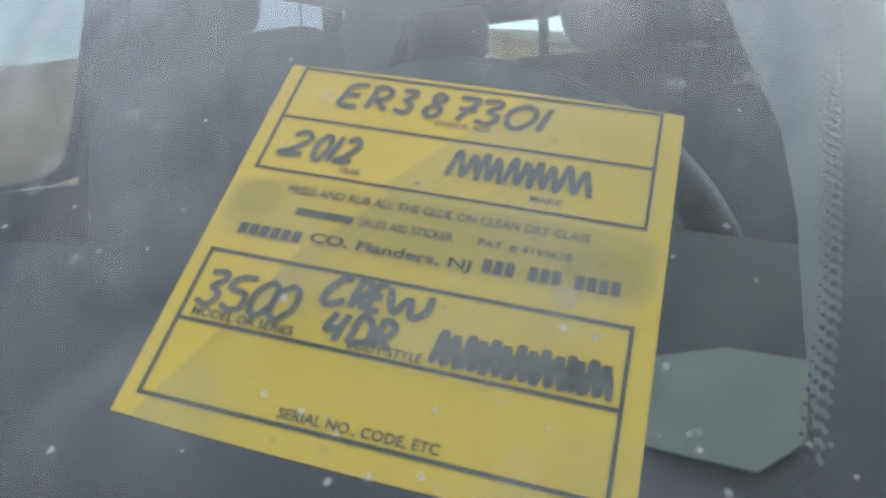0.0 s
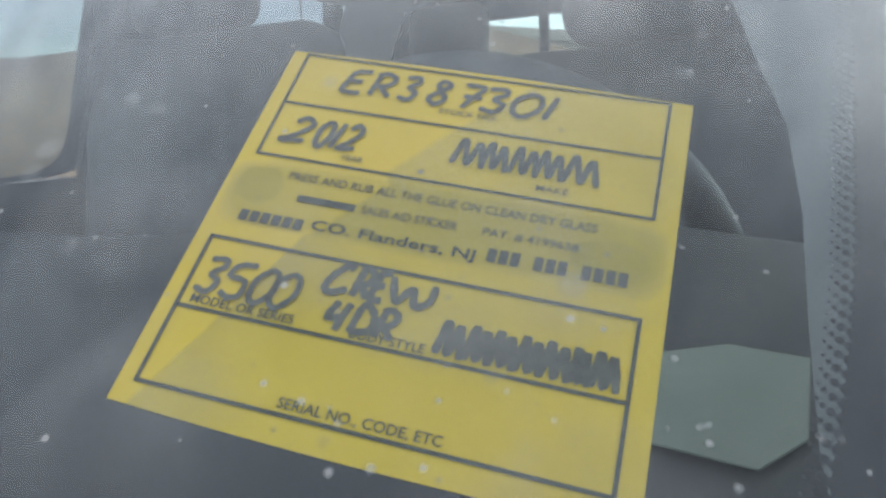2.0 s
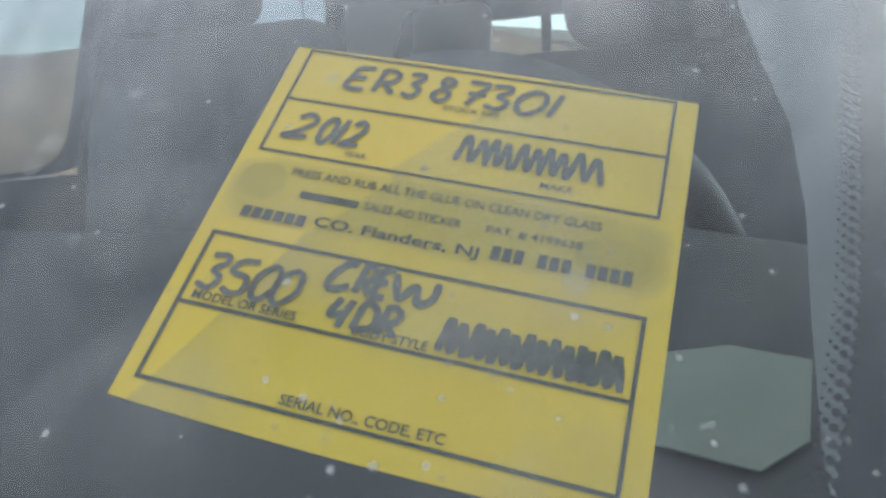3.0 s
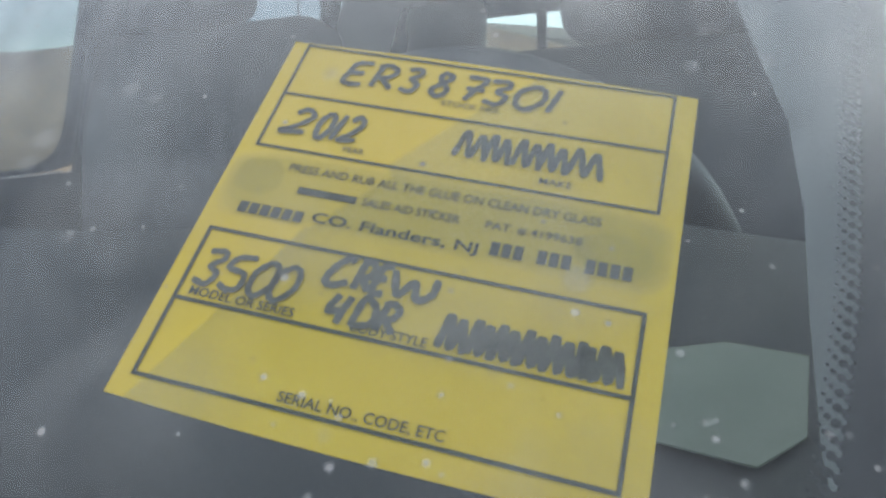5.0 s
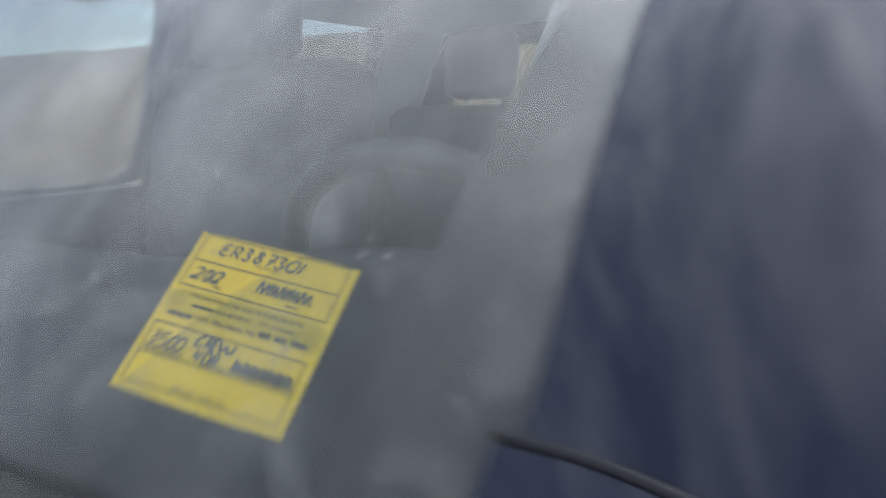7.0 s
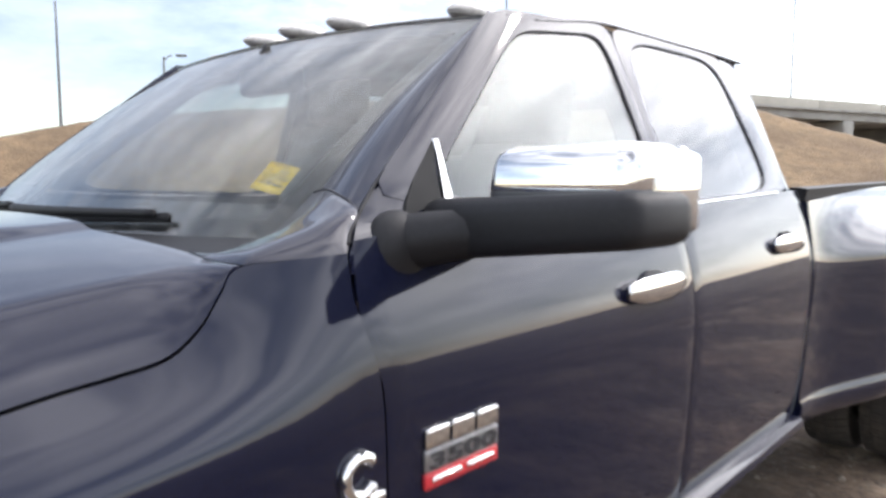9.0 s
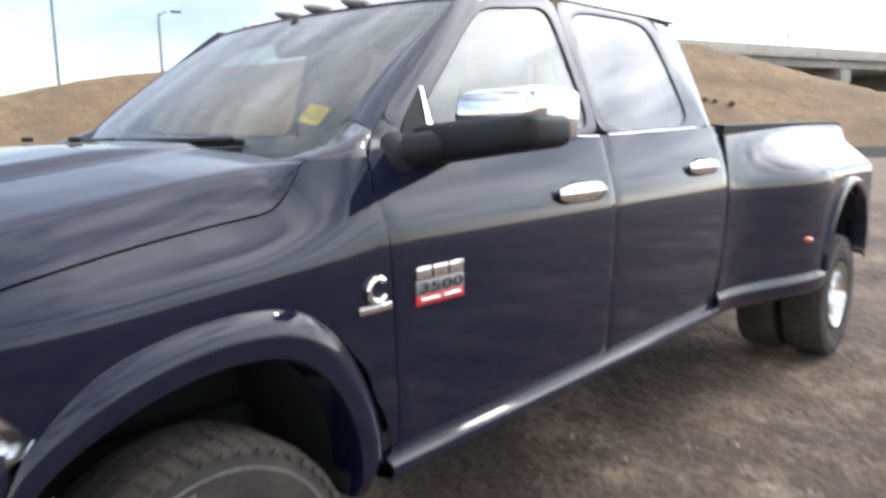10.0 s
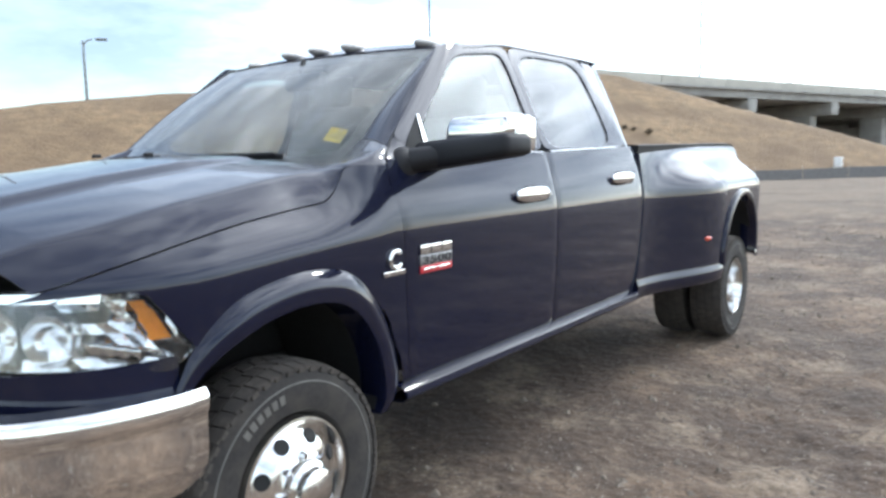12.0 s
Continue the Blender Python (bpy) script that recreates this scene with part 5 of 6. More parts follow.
def flank_word(text, x0, x1, z0, z1, out, material, parent, label):
    me, lo, hi = words(text, 1.0, 0.03)
    for v in me.vertices:
        a = (v.co.x - lo[0]) / (hi[0] - lo[0])
        b = (v.co.y - lo[1]) / (hi[1] - lo[1])
        z = z0 + (z1 - z0) * b
        v.co = (x0 + (x1 - x0) * a, -(side_y(z) + out), z)
    me.materials.clear()
    me.materials.append(material)
    ob = new("model_number", me)
    ob.parent = parent
    ob["label"] = label
    return ob


badge = plate("door_badge", 0.674, 0.874, 0.970, 0.998, 0.003, RED, door_f, "chrome and red door emblem")
for k in range(3):
    plate("emblem_bar", 0.674 + 0.068 * k, 0.674 + 0.068 * k + 0.060, 1.042, 1.076, 0.004, CHROME, badge, "chrome bar")
plate("emblem_panel", 0.674, 0.874, 1.000, 1.038, 0.002, mat("badge_grey", (0.35, 0.35, 0.36), 0.3, 0.8), badge, "grey number panel")
flank_word("3500", 0.682, 0.866, 1.004, 1.034, 0.0085, mat("badge_dark", (0.04, 0.04, 0.045), 0.4), badge, "raised number 3500")
for k in range(2):
    plate("emblem_line", 0.690 + 0.092 * k, 0.770 + 0.090 * k, 0.980, 0.989, 0.0055, CHROME, badge, "pale bar")
wing_badge = plate("wing_badge", 0.466, 0.582, 0.985, 1.004, 0.004, CHROME, fender_l, "chrome engine emblem on the wing")
ye = side_y(1.04) + 0.006
tube("emblem_ring", [(0.528 + 0.030 * math.cos(radians(t)), -ye, 1.042 + 0.030 * math.sin(radians(t))) for t in range(40, 326, 15)], 0.010, CHROME, wing_badge, "open chrome ring", n=40, sides=8)


# ---- cab interior ----
def dash_fn(u, v):
    y = -0.80 + 1.60 * u
    x0 = screen_x(max(-0.74, min(y, 0.74)), 1.36) + 0.02
    x = x0 + (1.13 - x0) * v
    hump = 0.035 * math.exp(-((y + 0.41) / 0.20) ** 2) * smooth01(0.45, 0.85, v)
    z = 1.358 + 0.060 * smooth01(0.0, 0.8, v) + hump - 0.10 * smooth01(0.90, 1.0, v)
    return (x, y, z)


def dash_height(x, y):
    x0 = screen_x(max(-0.74, min(y, 0.74)), 1.36) + 0.02
    return dash_fn((y + 0.80) / 1.60, min(0.9, max(0.0, (x - x0) / (1.13 - x0))))[2]


dash = surface("dashboard", dash_fn, 60, 30, TRIM, truck, "charcoal padded dashboard", thick=0.02, offset=1.0)
bm = bmesh.new()
box(bm, 1.02, 0, 1.12, 0.20, 1.60, 0.30, 0.04)
part("dash_front", bm, TRIM, dash, "charcoal lower dash")
for y in (-0.2, 0.2):
    bm = bmesh.new()
    for k in range(7):
        box(bm, 0.60 + 0.016 * k, y * 1.6, 1.372 + 0.0022 * k, 0.006, 0.40, 0.010)
    part("defrost_vent", bm, BLACK, dash, "black defroster slots")
bm = bmesh.new()
box(bm, 1.7, 0, 0.70, 2.4, 1.70, 0.06)
part("cab_floor", bm, TRIM, truck, "dark carpeted cab floor")

wheel_c = Vector((1.14, -0.40, 1.37))
tilt = Matrix.Rotation(radians(-24), 3, "Y")


def rim_pt(a, r=0.19):
    return wheel_c + tilt @ Vector((0, r * math.cos(a), r * math.sin(a)))


verts, sides, n = [], 10, 56
for i in range(n):
    a = 2 * math.pi * i / n
    c, rad = rim_pt(a), (rim_pt(a) - wheel_c).normalized()
    ax = tilt @ Vector((1, 0, 0))
    for k in range(sides):
        t = 2 * math.pi * k / sides
        verts.append(c + rad * (0.016 * math.cos(t)) + ax * (0.016 * math.sin(t)))
faces = [(i * sides + k, ((i + 1) % n) * sides + k, ((i + 1) % n) * sides + (k + 1) % sides, i * sides + (k + 1) % sides) for i in range(n) for k in range(sides)]
swheel = mesh_object("steering_wheel", verts, faces, mat("wheel_leather", (0.085, 0.085, 0.09), 0.42, 0, 0.1, 60), truck, "leather steering wheel")
for a in (0.1, 2.9, 4.3, 5.1):
    tube("spoke", [rim_pt(a, 0.05), rim_pt(a, 0.12), rim_pt(a, 0.185)], 0.014, TRIM, swheel, "dark spoke", n=8)
bm = bmesh.new()
bmesh.ops.create_uvsphere(bm, u_segments=20, v_segments=10, radius=0.075)
bmesh.ops.scale(bm, vec=(0.5, 1, 0.9), verts=bm.verts)
bmesh.ops.translate(bm, vec=wheel_c + Vector((0.0, 0, 0)), verts=bm.verts)
part("wheel_hub", bm, TRIM, swheel, "dark centre pad")


def padded(bm, sx, sy, sz, place, rot=(0, 0, 0), round_=0.05):
    r = bmesh.ops.create_cube(bm, size=1.0)
    vs = r["verts"]
    bmesh.ops.scale(bm, vec=(sx, sy, sz), verts=vs)
    g = bmesh.ops.bevel(bm, geom=list({e for v in vs for e in v.link_edges}), offset=round_, segments=4, profile=0.5, affect="EDGES")
    vs = list({v for f in g["faces"] for v in f.verts})
    bmesh.ops.rotate(bm, cent=(0, 0, 0), matrix=Euler([radians(a) for a in rot]).to_matrix(), verts=vs)
    bmesh.ops.translate(bm, vec=place, verts=vs)


def seat(y, x, width, top, name, label):
    bm = bmesh.new()
    padded(bm, 0.50, width, 0.16, (x - 0.22, y, 0.95))
    s = part(name, bm, SEAT, truck, label)
    bm = bmesh.new()
    padded(bm, 0.15, width, 0.70, (x + 0.07, y, top - 0.36), (0, 10, 0))
    part("backrest", bm, SEAT, s)
    return s


def headrest(x, y, z, w, h, parent):
    bm = bmesh.new()
    padded(bm, 0.11, w, h, (x, y, z), (0, 8, 0), 0.045)
    hr = part("headrest", bm, SEAT, parent)
    for d in (-0.06, 0.06):
        tube("headrest_post", [(x, y + d, z - h * 0.4), (x - 0.005, y + d, z - h * 0.6), (x - 0.01, y + d, z - h * 0.9)], 0.007, CHROME, hr, "steel post", n=6)


for y, wide, top in ((-0.42, 0.54, 1.62), (0.52, 0.64, 1.72)):
    s = seat(y, 1.70, wide, top, "front_seat", "charcoal leather front bucket seat")
    headrest(1.80, y, top + 0.095, 0.30, 0.21, s)
bm = bmesh.new()
padded(bm, 0.50, 1.50, 0.16, (2.42, 0, 0.95))
rear = part("rear_seat", bm, SEAT, truck, "charcoal leather rear bench")
bm = bmesh.new()
padded(bm, 0.14, 1.50, 0.66, (2.68, 0, 1.28), (0, 8, 0))
part("backrest", bm, SEAT, rear)
for y in (-0.375, 0.375):
    headrest(2.70, y, 1.735, 0.25, 0.22, rear)
for side in (1, -1):
    surface("door_pillar_trim", lambda u, v: (1.72 + 0.20 * u, glass_y(0, 1.42 + 0.45 * v) + 0.055 - 0.02 * math.sin(math.pi * u), 1.42 + 0.45 * v), 5, 10, TRIM, truck, "charcoal centre pillar trim", side=side, thick=0.01)
    surface("rear_pillar_trim", lambda u, v: (2.60 + 0.30 * u, glass_y(0, 1.42 + 0.45 * v) + 0.055 + 0.03 * u, 1.42 + 0.45 * v), 5, 10, LINER, truck, "pale rear pillar trim", side=side, thick=0.01)
bm = bmesh.new()
padded(bm, 0.06, 0.26, 0.08, (1.10, 0.0, 1.775), (0, 0, 0), 0.02)
rv = part("inside_mirror", bm, BLACK, truck, "black interior mirror")
tube("mirror_stalk", [(1.08, 0, 1.80), (1.07, 0, 1.84), (1.09, 0, 1.873)], 0.010, BLACK, rv, "mirror stalk", n=6)
for y in (-0.36, 0.36):
    bm = bmesh.new()
    padded(bm, 0.16, 0.40, 0.02, (1.30, y, 1.866), (0, -8, 0), 0.009)
    part("sun_visor", bm, LINER, truck, "pale folded sun visor")

# ---- sheet of paper lying on the dashboard ----
OUTLINE = [(0.876, -0.560), (0.903, -0.607), (0.902, -0.638), (0.847, -0.638), (0.826, -0.624), (0.829, -0.592), (0.832, -0.56)]
mid = Vector((0.862, -0.600, 0))
verts = [(mid.x, mid.y, dash_height(mid.x, mid.y) + 0.006)]
for s in (0.25, 0.5, 0.75, 1.0):
    for i, c in enumerate(OUTLINE):
        for q in (0.0, 1 / 3, 2 / 3):
            p = mid.lerp(Vector((*c, 0)).lerp(Vector((*OUTLINE[(i + 1) % 7], 0)), q), s)
            verts.append((p.x, p.y, dash_height(p.x, p.y) + 0.002 + 0.001 * math.sin(40 * p.x) + 0.002 * (1 - s)))
faces = [(0, 1 + i, 1 + (i + 1) % 21) for i in range(21)]
faces += [(1 + 21 * r + i, 22 + 21 * r + i, 22 + 21 * r + (i + 1) % 21, 1 + 21 * r + (i + 1) % 21) for r in range(3) for i in range(21)]
leaflet = mesh_object("paper_leaflet", verts, faces, PAPER, None, thick=0.0008)
tagged(leaflet, "pale green folded paper leaflet lying on the dashboard", "leaflet")
h0 = dash_height(0.84, -0.58) + 0.003
verts = [(0.850, -0.590, h0), (0.832, -0.575, h0), (0.862, -0.562, h0 + 0.024), (0.871, -0.571, h0 + 0.023)]
mesh_object("raised_page", verts, [(0, 1, 2, 3)], PAPER, leaflet, "upturned page corner", thick=0.0008)

# ---- the yellow sticker behind the windscreen ----
ST_U, ST_V, ST_N = Vector((0.2108, -0.9584, -0.1926)), Vector((0.7200, 0.0190, 0.6937)), Vector((-0.6611, -0.2849, 0.6940))
ST_C = Vector((0.6915, -0.5806, 1.4955))
ST_K = 0.00076


def on_sticker(a, b, h):
    """Places across and up the sticker, of which it is 101.6 wide, and metres above it."""
    b += math.copysign((1 - (a / 52) ** 2) * (b / 49.5) ** 2, b)
    return ST_C + ST_U * (a * ST_K) + ST_V * (b * ST_K) + ST_N * h


nu, nv = 14, 14
verts = [on_sticker(-50.8 + 101.6 * i / (nu - 1), -49.5 + 99.3 * j / (nv - 1), 0.0) for i in range(nu) for j in range(nv)]
sticker = mesh_object("sales_sticker", verts, grid_faces(nu, nv), YELLOW, None, thick=0.00025)
tagged(sticker, "yellow handwritten stock sticker stuck inside the windscreen", "sticker")


def st_bar(name, a0, b0, a1, b1, material, h=0.00012, label="", tilt_=0.0):
    verts = [on_sticker(a, b + tilt_ * (a - a0), h + k) for k in (0.0, 0.00006) for a, b in ((a0, b0), (a1, b0), (a1, b1), (a0, b1))]
    faces = [(4, 5, 6, 7), (0, 1, 5, 4), (1, 2, 6, 5), (2, 3, 7, 6), (3, 0, 4, 7)]
    return mesh_object(name, verts, faces, material, sticker, label, smooth=False)


def st_word(text, a0, b0, a1, b1, material, name="printing", bold=0.0, shear=0.0, tilt_=0.0, label=""):
    me, lo, hi = words(text, 1.0, bold + 0.014, shear)
    for v in me.vertices:
        a = a0 + (a1 - a0) * (v.co.x - lo[0]) / (hi[0] - lo[0])
        b = b0 + (b1 - b0) * (v.co.y - lo[1]) / (hi[1] - lo[1]) + tilt_ * (a - a0)
        v.co = on_sticker(a, b, 0.0003)
    me.materials.clear()
    me.materials.append(material)
    ob = new(name, me)
    ob.parent = sticker
    ob["label"] = label or "printed words"
    return ob


STROKES = {
    "E": ([(1.0, 1), (0.35, 0.92), (0.15, 0.55), (0.0, 0.1), (0.25, 0.0), (0.8, 0.02)], [(0.15, 0.50), (0.75, 0.52)]),
    "R": ([(0.05, 0), (0.3, 0.95)], [(0.1, 0.9), (0.6, 1.0), (1.0, 0.8), (0.75, 0.5), (0.3, 0.42)], [(0.4, 0.42), (0.95, 0.0)]),
    "3": ([(0.2, 0.95), (0.85, 1.0), (0.95, 0.8), (0.5, 0.55), (0.9, 0.35), (0.6, 0.02), (0.0, 0.1)],),
    "8": ([(1.0, 0.85), (0.55, 1), (0.35, 0.75), (0.8, 0.3), (0.45, 0), (0.05, 0.2), (0.4, 0.5), (1.0, 0.85)],),
    "7": ([(0.1, 1.0), (1.0, 0.95), (0.6, 0.5), (0.2, 0)], [(0.15, 0.5), (1.0, 0.5)]),
    "0": ([(0.65, 1), (0.15, 0.65), (0.1, 0.15), (0.45, 0.0), (0.95, 0.4), (0.95, 0.85), (0.6, 1)],),
    "1": ([(0.95, 1), (0.05, 0)],),
    "2": ([(0.35, 0.8), (0.7, 1), (1.0, 0.75), (0.5, 0.3), (0.0, 0.05), (0.9, 0.12)],),
    "5": ([(1.0, 1), (0.35, 0.92), (0.15, 0.6), (0.75, 0.5), (0.75, 0.1), (0.35, 0.0), (0.0, 0.12)],),
    "C": ([(1.0, 0.9), (0.7, 1), (0.2, 0.6), (0.0, 0.15), (0.3, 0), (0.95, 0.2)],),
    "W": ([(0, 0.9), (0.2, 0.1), (0.5, 0.6), (0.65, 0.05), (0.95, 0.3), (1.0, 0.85)],),
    "4": ([(0.35, 1), (0.0, 0.4), (0.8, 0.5)], [(1.0, 1.0), (0.75, 0.5), (0.6, 0)]),
    "D": ([(0.0, 0), (0.3, 1), (0.95, 0.75), (0.9, 0.2), (0.0, 0.02)],),
    "zigzag": ([(-0.05, 0.05), (0.25, 1.0), (0.5, 0.1), (0.8, 0.9), (1.05, 0.0)],),
}


def scrawl(letters, b0, b1, label, pen=1.5, name="handwriting", rise=0.0):
    """Marker handwriting: letters with where each begins and ends; each one a part made of broad strokes."""
    first = letters[0][1]
    for i, (ch, a0, a1) in enumerate(letters):
        lift = rise * (a0 - first)
        verts, faces = [], []
        for pts in STROKES[ch]:
            flat = [(a0 + (a1 - a0) * x, b0 + lift + (b1 - b0) * y) for x, y in pts]
            n = 7 * len(pts)
            line = spline(flat, n) if len(flat) > 2 else [np.array(flat[0]) + (np.array(flat[1]) - np.array(flat[0])) * k / (n - 1) for k in range(n)]
            o = len(verts)
            for k, p in enumerate(line):
                d = line[min(k + 1, n - 1)] - line[max(k - 1, 0)]
                d = d / (np.linalg.norm(d) + 1e-9)
                q = np.array((-d[1], d[0])) * pen * 0.5 * (0.7 if k in (0, n - 1) else 1.0) * (1 + 0.10 * math.sin(k * 1.3 + i))
                for s in (-1, 1):
                    a, b = p + q * s
                    verts.append(on_sticker(a, b, 0.0003 + 0.00002 * len(faces) / 100))
            faces += [(o + 2 * k, o + 2 * k + 1, o + 2 * k + 3, o + 2 * k + 2) for k in range(n - 1)]
        mesh_object(name, verts, faces, MARKER, sticker, label, smooth=False)


# glue strip: a thin film that is thickest at its middle and in blots near both ends
def glue(name, ca, cb, ra, rb, square, h, material, label):
    loop = []
    for k in range(60):
        t = 2 * math.pi * k / 60
        c, n = math.cos(t), math.sin(t)
        loop.append((ca + ra * math.copysign(abs(c) ** square, c), cb + (rb + 0.05 * rb * math.sin(5 * t + ca)) * math.copysign(abs(n) ** (0.4 + square * 0.5), n)))
    mesh_object(name, [on_sticker(a, b, h) for a, b in loop], [tuple(range(60))], material, sticker, label, smooth=False)


glue("glue_strip", 0, 4.2, 49.9, 9.6, 0.14, 0.00006, GLUE_THIN, "pale thin edge of the glue strip")
glue("glue_strip", 0, 4.4, 49.2, 8.6, 0.16, 0.00010, GLUE_MID, "olive glue strip")
glue("glue_strip", 0, 4.6, 48.0, 7.6, 0.2, 0.00014, OLIVE, "darker olive glue strip")
glue("glue_blot", -42.0, 6.0, 5.5, 5.0, 0.8, 0.00018, GLUE_THICK, "dark blot of glue")
glue("glue_blot", 38.0, 2.6, 8.0, 4.6, 0.8, 0.00018, GLUE_THICK, "dark blot of glue")
for name, a0, b0, a1, b1 in (("ruled_line", -46.6, 48.5, 45.4, 49.3), ("ruled_line", -46.6, 31.4, 45.4, 32.2), ("ruled_line", -47.0, 14.5, 46.0, 15.3),
                             ("ruled_line", -47.0, 14.5, -46.2, 49.3), ("ruled_line", 45.2, 14.5, 46.0, 49.3),
                             ("ruled_line", -47.4, -10.1, 46.2, -9.2), ("ruled_line", -47.0, -27.7, 46.0, -26.8), ("ruled_line", -47.0, -45.0, 46.0, -44.1),
                             ("ruled_line", -47.4, -45.0, -46.5, -9.2), ("ruled_line", 45.4, -45.0, 46.3, -9.2)):
    st_bar(name, a0, b0, a1, b1, INK, label="thin dark ruled line")
scrawl([("E", -33.7, -27.6), ("R", -26.6, -21.0), ("3", -19.2, -14.6), ("8", -11.6, -6.4), ("7", -3.8, 1.6), ("3", 1.6, 7.6), ("0", 9.0, 16.2), ("1", 17.2, 19.8)],
       37.6, 45.2, "marker stroke of the stock number", 1.5)
scrawl([("2", -43.0, -36.2), ("0", -34.4, -30.8), ("1", -30.2, -28.2), ("2", -28.2, -23.6)], 19.4, 27.4, "marker stroke of the year", 1.5)
scrawl([("zigzag", -0.4, 6.2), ("zigzag", 6.4, 11.6), ("zigzag", 13.0, 18.6), ("zigzag", 19.0, 24.4), ("zigzag", 25.4, 32.2)], 20.4, 28.4, "plain zigzag marker stroke", 1.5, "handwriting_mark")
st_word("STOCK NO.", -7.7, 35.0, 6.7, 36.6, INK, label="printed words STOCK NO.")
st_word("YEAR", -26.4, 16.6, -20.8, 18.2, INK, label="printed word YEAR")
st_word("MAKE", 19.7, 17.0, 26.9, 18.8, INK, label="printed word MAKE")
st_word("PRESS AND RUB ALL THE GLUE ON CLEAN DRY GLASS", -36.1, 8.6, 34.6, 10.9, INK, label="printed instruction on glue")
st_bar("name_bar", -31.9, 3.0, -18.0, 4.9, INK, 0.00025, "printed bar")
st_word("SALES AID STICKER", -16.5, 2.9, 5.5, 5.1, INK, label="printed words SALES AID STICKER")
st_word("PAT. # 4199638", 11.1, 2.9, 31.5, 5.1, INK, label="printed patent number")
for k in range(6):
    st_bar("name_bar", -43.2 + 2.62 * k, -4.4, -43.2 + 2.62 * k + 2.1, -1.5, INK, 0.00025, "printed bar")
st_word("CO. Flanders, NJ", -26.0, -4.4, 11.0, -0.9, INK, bold=0.008, label="printed words CO. Flanders, NJ")
for k in range(12):
    if k not in (3, 7):
        st_bar("number_bar", 13.4 + 2.46 * k, -3.2, 13.4 + 2.46 * k + 1.95, 0.2, INK, 0.00025, "printed bar")
scrawl([("3", -45.0, -40.0), ("5", -39.2, -33.2), ("0", -33.0, -27.6), ("0", -28.4, -22.8)], -23.4, -15.0, "marker stroke of the series", 1.4)
scrawl([("C", -17.6, -12.6), ("R", -11.6, -8.0), ("E", -7.6, -4.4), ("W", -4.0, 5.2)], -17.4, -10.6, "marker stroke of the word CREW", 1.7, rise=0.02)
scrawl([("4", -14.6, -10.6), ("D", -9.2, -5.0), ("R", -4.2, -0.4)], -25.4, -19.0, "marker stroke of the text 4DR", 1.6, rise=0.03)
scrawl([("zigzag", 8.8, 13.4), ("zigzag", 14.6, 18.8), ("zigzag", 19.4, 23.6), ("zigzag", 24.6, 28.8), ("zigzag", 29.4, 34.0), ("zigzag", 35.0, 37.8), ("zigzag", 38.8, 43.2)], -26.0, -18.4, "plain zigzag marker stroke", 1.7, "handwriting_mark")
st_word("MODEL OR SERIES", -44.3, -26.2, -21.0, -24.1, INK, label="printed words MODEL OR SERIES")
st_word("BODY STYLE", -8.8, -26.3, 6.7, -24.2, INK, label="printed words BODY STYLE")
st_word("SERIAL NO., CODE, ETC", -17.4, -43.2, 15.0, -40.7, INK, label="printed words SERIAL NO., CODE, ETC")

# ---- overpass ----
BR_A, BR_D = Vector((52.0, 30.2, 0)), Vector((46.0, -17.5, 0)).normalized()


def bridge_box(name, s0, s1, n0, n1, z0, z1, material, parent, label="", bev=0.05):
    bm = bmesh.new()
    box(bm, (s0 + s1) / 2, (n0 + n1) / 2, (z0 + z1) / 2, s1 - s0, n1 - n0, z1 - z0, bev)
    m = Matrix.Translation(BR_A) @ Matrix.Rotation(math.atan2(BR_D.y, BR_D.x), 4, "Z")
    bmesh.ops.transform(bm, matrix=m, verts=bm.verts)
    return part(name, bm, material, parent, label)


PARAPET = mat("parapet_concrete", (0.46, 0.44, 0.38), 0.85, 0, 0.08, 1.2, 0.2, 4)
bridge = new("overpass")
tagged(bridge, "grey concrete highway overpass with hammerhead piers", "bridge")
# deck, girders and caps reach unseen to 27 m back, to darken the space below
bridge_box("deck", 0, 190, -0.15, 27.15, 8.05, 8.32, CONCRETE, bridge, "pale concrete deck slab")
for n0 in (0.0, 26.7):
    for k in range(19):
        bridge_box("parapet", 10 * k + 0.03, 10 * k + 9.97, n0, n0 + 0.3, 8.32, 9.2, PARAPET, bridge, "concrete parapet")
for n0 in (0.3, 3.3, 6.3, 9.3, 12.2, 15.2, 18.2, 21.2, 24.2, 26.2):
    bridge_box("girder", 8, 190, n0, n0 + 0.5, 7.25, 8.05, CONCRETE, bridge, "concrete deck girder")
for s0 in (18.0, 34.5, 51.0, 68.5, 86, 104, 122, 140):
    pier = bridge_box("pier", s0, s0 + 1.4, 3.0, 6.2, -0.5, 5.9, CONCRETE, bridge, "concrete pier column", 0.15)
    bridge_box("pier_cap", s0 - 0.1, s0 + 1.5, 0.3, 26.7, 5.75, 7.25, CONCRETE, pier, "hammerhead pier cap", 0.1)
bridge_box("retaining_wall", 8, 190, 27.2, 28.0, -0.5, 8.0, CONCRETE, bridge, "shaded concrete wall")
bridge_box("abutment", 8, 12, 0.2, 26.8, 2, 7.85, CONCRETE, bridge, "concrete abutment")


# ---- lamp posts and poles ----
def polar(az, d):
    a = radians(az)
    return -1.0 + d * math.cos(a), -2.5 + d * math.sin(a)


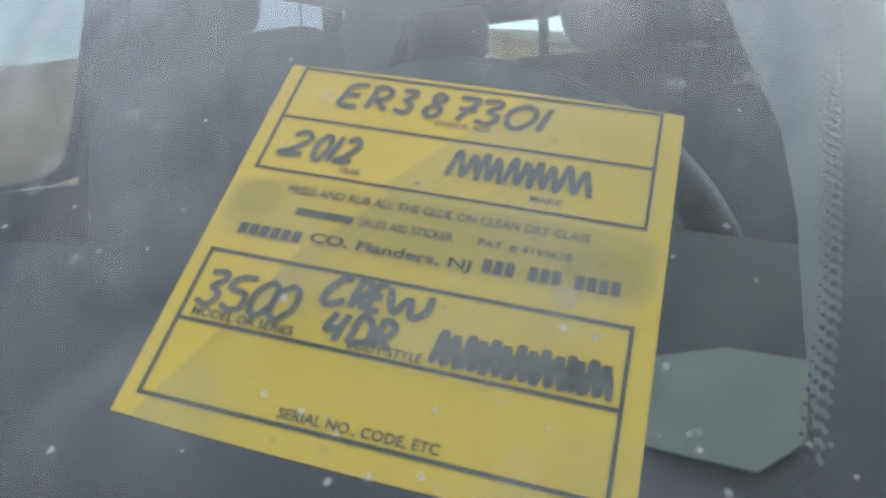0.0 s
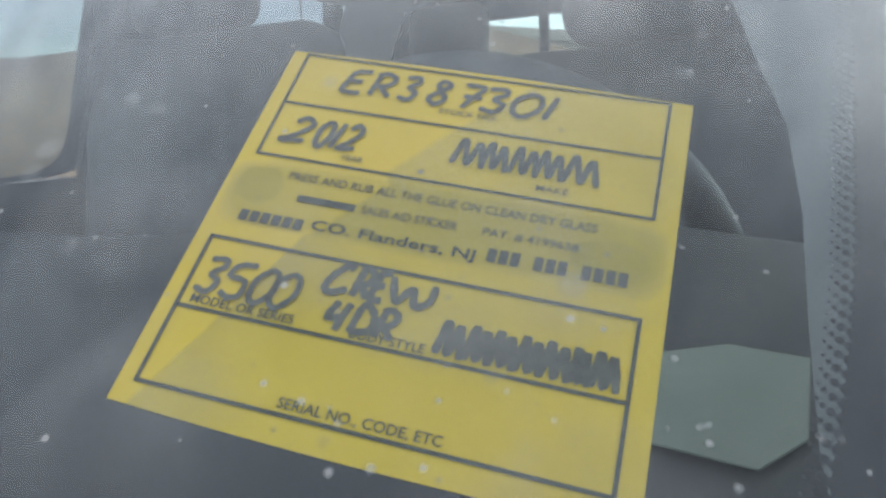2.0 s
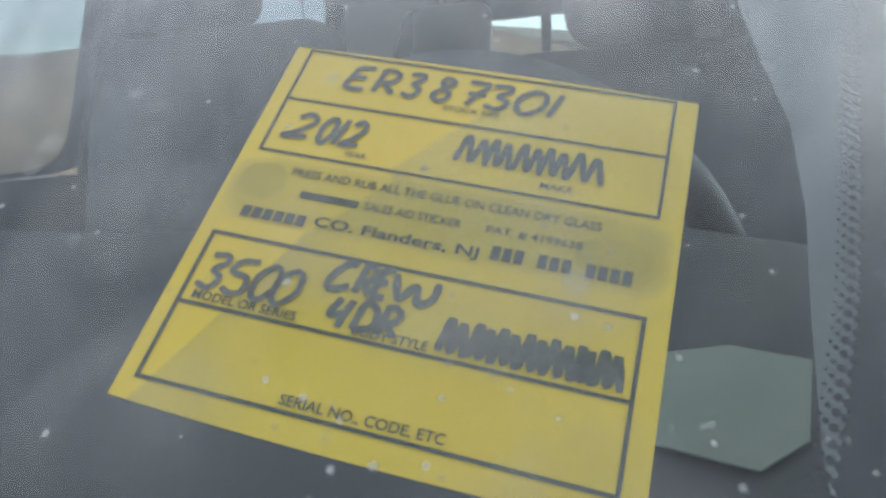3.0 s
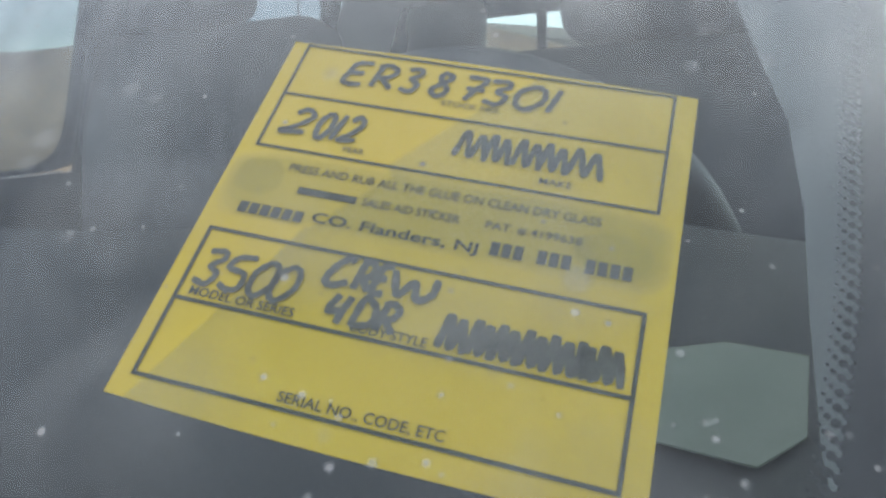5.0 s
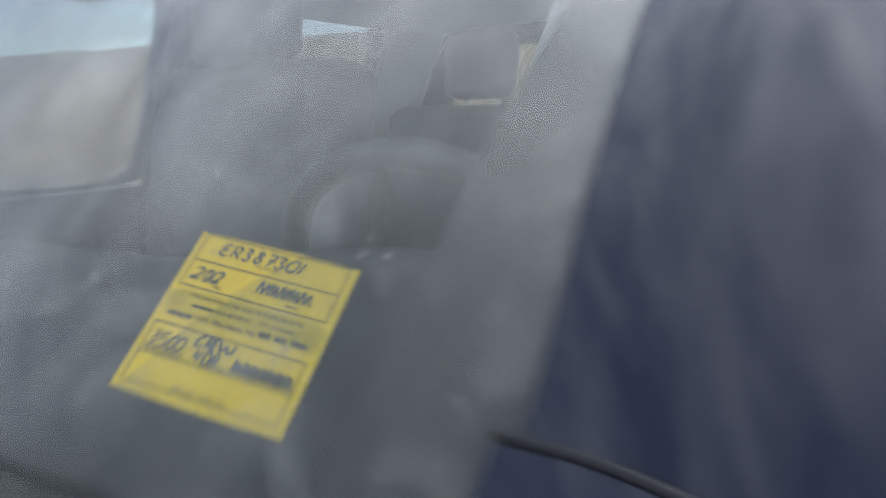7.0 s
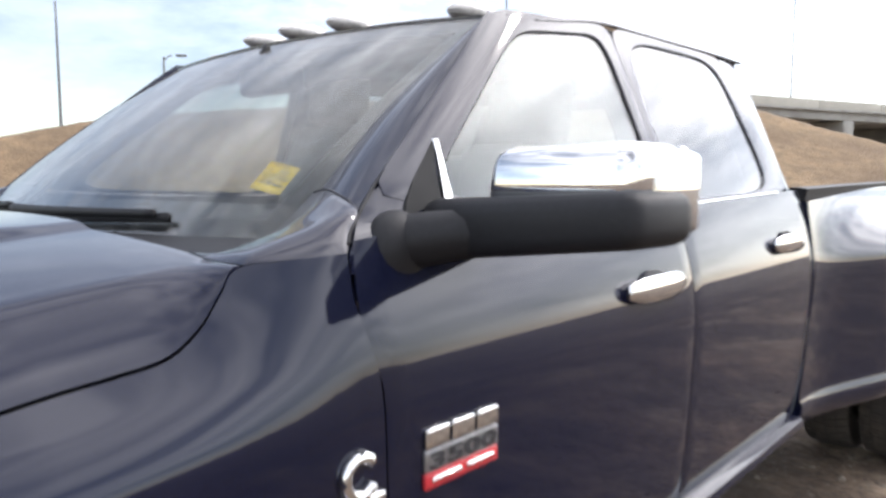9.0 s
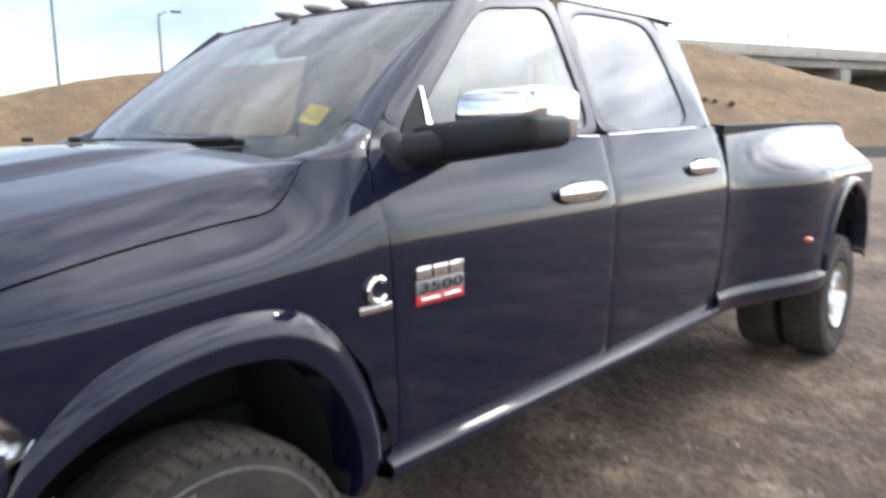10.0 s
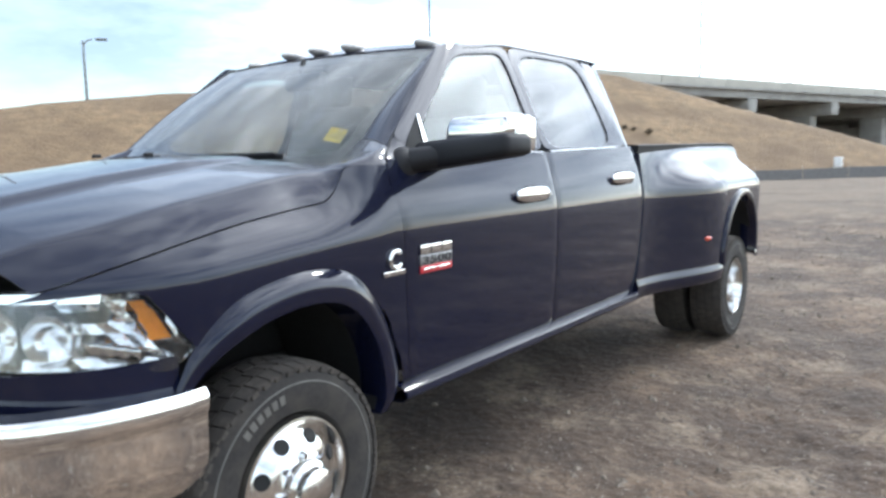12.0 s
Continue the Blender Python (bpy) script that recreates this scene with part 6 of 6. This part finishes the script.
def lamp_post(az, d, z0, z1, head, name="lamp_post", label="slim grey steel lamp post with a bracket head"):
    x, y = polar(az, d)
    p = tube(name, [(x, y, z0), (x, y, (z0 + z1) / 2), (x, y, z1)], [0.11, 0.085, 0.06], GALV, None, n=10, sides=10)
    tagged(p, label, "lamp post" if head else "pole", group="roadside poles")
    if head:
        tube("bracket", [(x, y, z1 - 0.3), (x + 0.2, y - 0.15, z1), (x + 0.45, y - 0.32, z1 + 0.08)], 0.04, GALV, p, n=10, sides=8)
        bm = bmesh.new()
        box(bm, x + 0.9, y - 0.65, z1 + 0.1, 0.7, 0.3, 0.14, 0.04, (0, 0, -35))
        part("lamp_head", bm, GALV, p, "grey lamp head")
    return p


def el_z(el, d):
    return 1.45 + d * math.tan(radians(el))


lamp_post(61.6, 54, 4.0, el_z(8.4, 54), True)
lamp_post(68.2, 52, 2.5, el_z(11.5, 52), False, "utility_pole", "tall slim grey utility pole")
lamp_post(36.9, 62, 6.5, el_z(13.5, 62), False, "utility_pole", "tall slim grey utility pole")
lamp_post(17.0, 86, 8.0, el_z(13.0, 86), True)
lamp_post(11.0, 108, 8.0, el_z(6.1, 108), True)
lamp_post(7.0, 135, 8.0, el_z(5.6, 135), True)

# low fence along the embankment's foot
fence = new("silt_fence")
tagged(fence, "low grey fabric silt fence on wooden stakes", "fence")
fpts = [(46 - 0.814 * s + 0.581 * -2.2, 3 + 0.581 * s - 0.814 * 2.2) for s in range(-12, 22, 3)]
verts = []
for i, (x, y) in enumerate(fpts):
    for z in (-0.05, 0.25, 0.52 + 0.04 * math.sin(i * 1.7)):
        verts.append((x, y, z))
mesh_object("fence_fabric", verts, grid_faces(len(fpts), 3), FABRIC, fence, "sagging grey fabric", thick=0.01)
for x, y in fpts:
    bm = bmesh.new()
    box(bm, x + 0.02, y - 0.02, 0.3, 0.04, 0.04, 0.75)
    part("stake", bm, SIDING, fence, "wooden stake")
bx, by = polar(7.8, 48.3)
bm = bmesh.new()
box(bm, bx, by, 0.72, 0.36, 0.42, 0.62, 0.03)
cabinet = part("utility_box", bm, WHITE, None)
tagged(cabinet, "small white utility box at the embankment foot", "utility box")
bm = bmesh.new()
box(bm, bx, by, 0.18, 0.3, 0.3, 0.45, 0.02)
part("pedestal", bm, CONCRETE, cabinet, "concrete pedestal")


# dark shrubs on the slope
def shrub(az, d, size, z):
    r2 = random.Random(int(az * 100))
    x0, y0 = polar(az, d)
    verts, faces = [], []
    for k in range(420):
        th, ph = r2.uniform(0, 6.28), r2.uniform(0, 1.5)
        rr = size * r2.uniform(0.35, 1.0) * (0.7 + 0.3 * math.sin(3 * th + az))
        p = Vector((x0 + rr * math.cos(th) * math.cos(ph), y0 + rr * math.sin(th) * math.cos(ph), z + rr * 0.85 * math.sin(ph)))
        q = Vector((r2.uniform(-1, 1), r2.uniform(-1, 1), r2.uniform(-1, 1))).normalized() * size * 0.10
        w = Vector((r2.uniform(-1, 1), r2.uniform(-1, 1), r2.uniform(-1, 1))).normalized() * size * 0.07
        o = len(verts)
        verts += [p - q, p + w, p + q, p - w]
        faces.append((o, o + 1, o + 2, o + 3))
    s = new("shrub")
    mesh_object("foliage", verts, faces, LEAF, s, "", smooth=False)
    for k in range(5):
        a = k * 1.26
        tube("branch", [(x0, y0, z - 0.3), (x0 + 0.2 * size * math.cos(a), y0 + 0.2 * size * math.sin(a), z + 0.25 * size), (x0 + 0.5 * size * math.cos(a), y0 + 0.5 * size * math.sin(a), z + 0.7 * size)], [0.04 * size, 0.02 * size], LEAF, s, "bare brown branch", n=8, sides=6)
    return tagged(s, "dark brown leafless shrub on the grass slope", "shrub", group="slope shrubs")


shrub(22.3, 46.4, 0.30, 3.0)
shrub(21.6, 46.5, 0.26, 2.9)
shrub(20.5, 46.6, 0.36, 2.7)
shrub(58.6, 50.5, 0.4, 5.2)
shrub(72.8, 45.0, 0.8, 1.7)

# house beyond the low end of the embankment
hx, hy = polar(82.8, 64)
house = new("house")
tagged(house, "distant brown-roofed house behind the embankment", "house")
bm = bmesh.new()
box(bm, hx, hy, 1.8, 9, 7, 4.5)
part("wall", bm, SIDING, house, "beige siding walls")
bm = bmesh.new()
v = [bm.verts.new(p) for p in ((hx - 5, hy - 4, 4.05), (hx + 5, hy - 4, 4.05), (hx + 5, hy + 4, 4.05), (hx - 5, hy + 4, 4.05), (hx - 2.2, hy, 6.0), (hx + 2.2, hy, 6.0))]
for f in ((0, 1, 5, 4), (2, 3, 4, 5), (1, 2, 5), (3, 0, 4), (3, 2, 1, 0)):
    bm.faces.new([v[i] for i in f])
part("roof", bm, ROOFT, house, "brown hipped shingle roof", False)
for dx in (-2.6, 0.2, 2.8):
    bm = bmesh.new()
    box(bm, hx + dx, hy - 3.52, 3.0, 1.2, 0.06, 1.1)
    part("window", bm, SMOKE, house, "dark window")
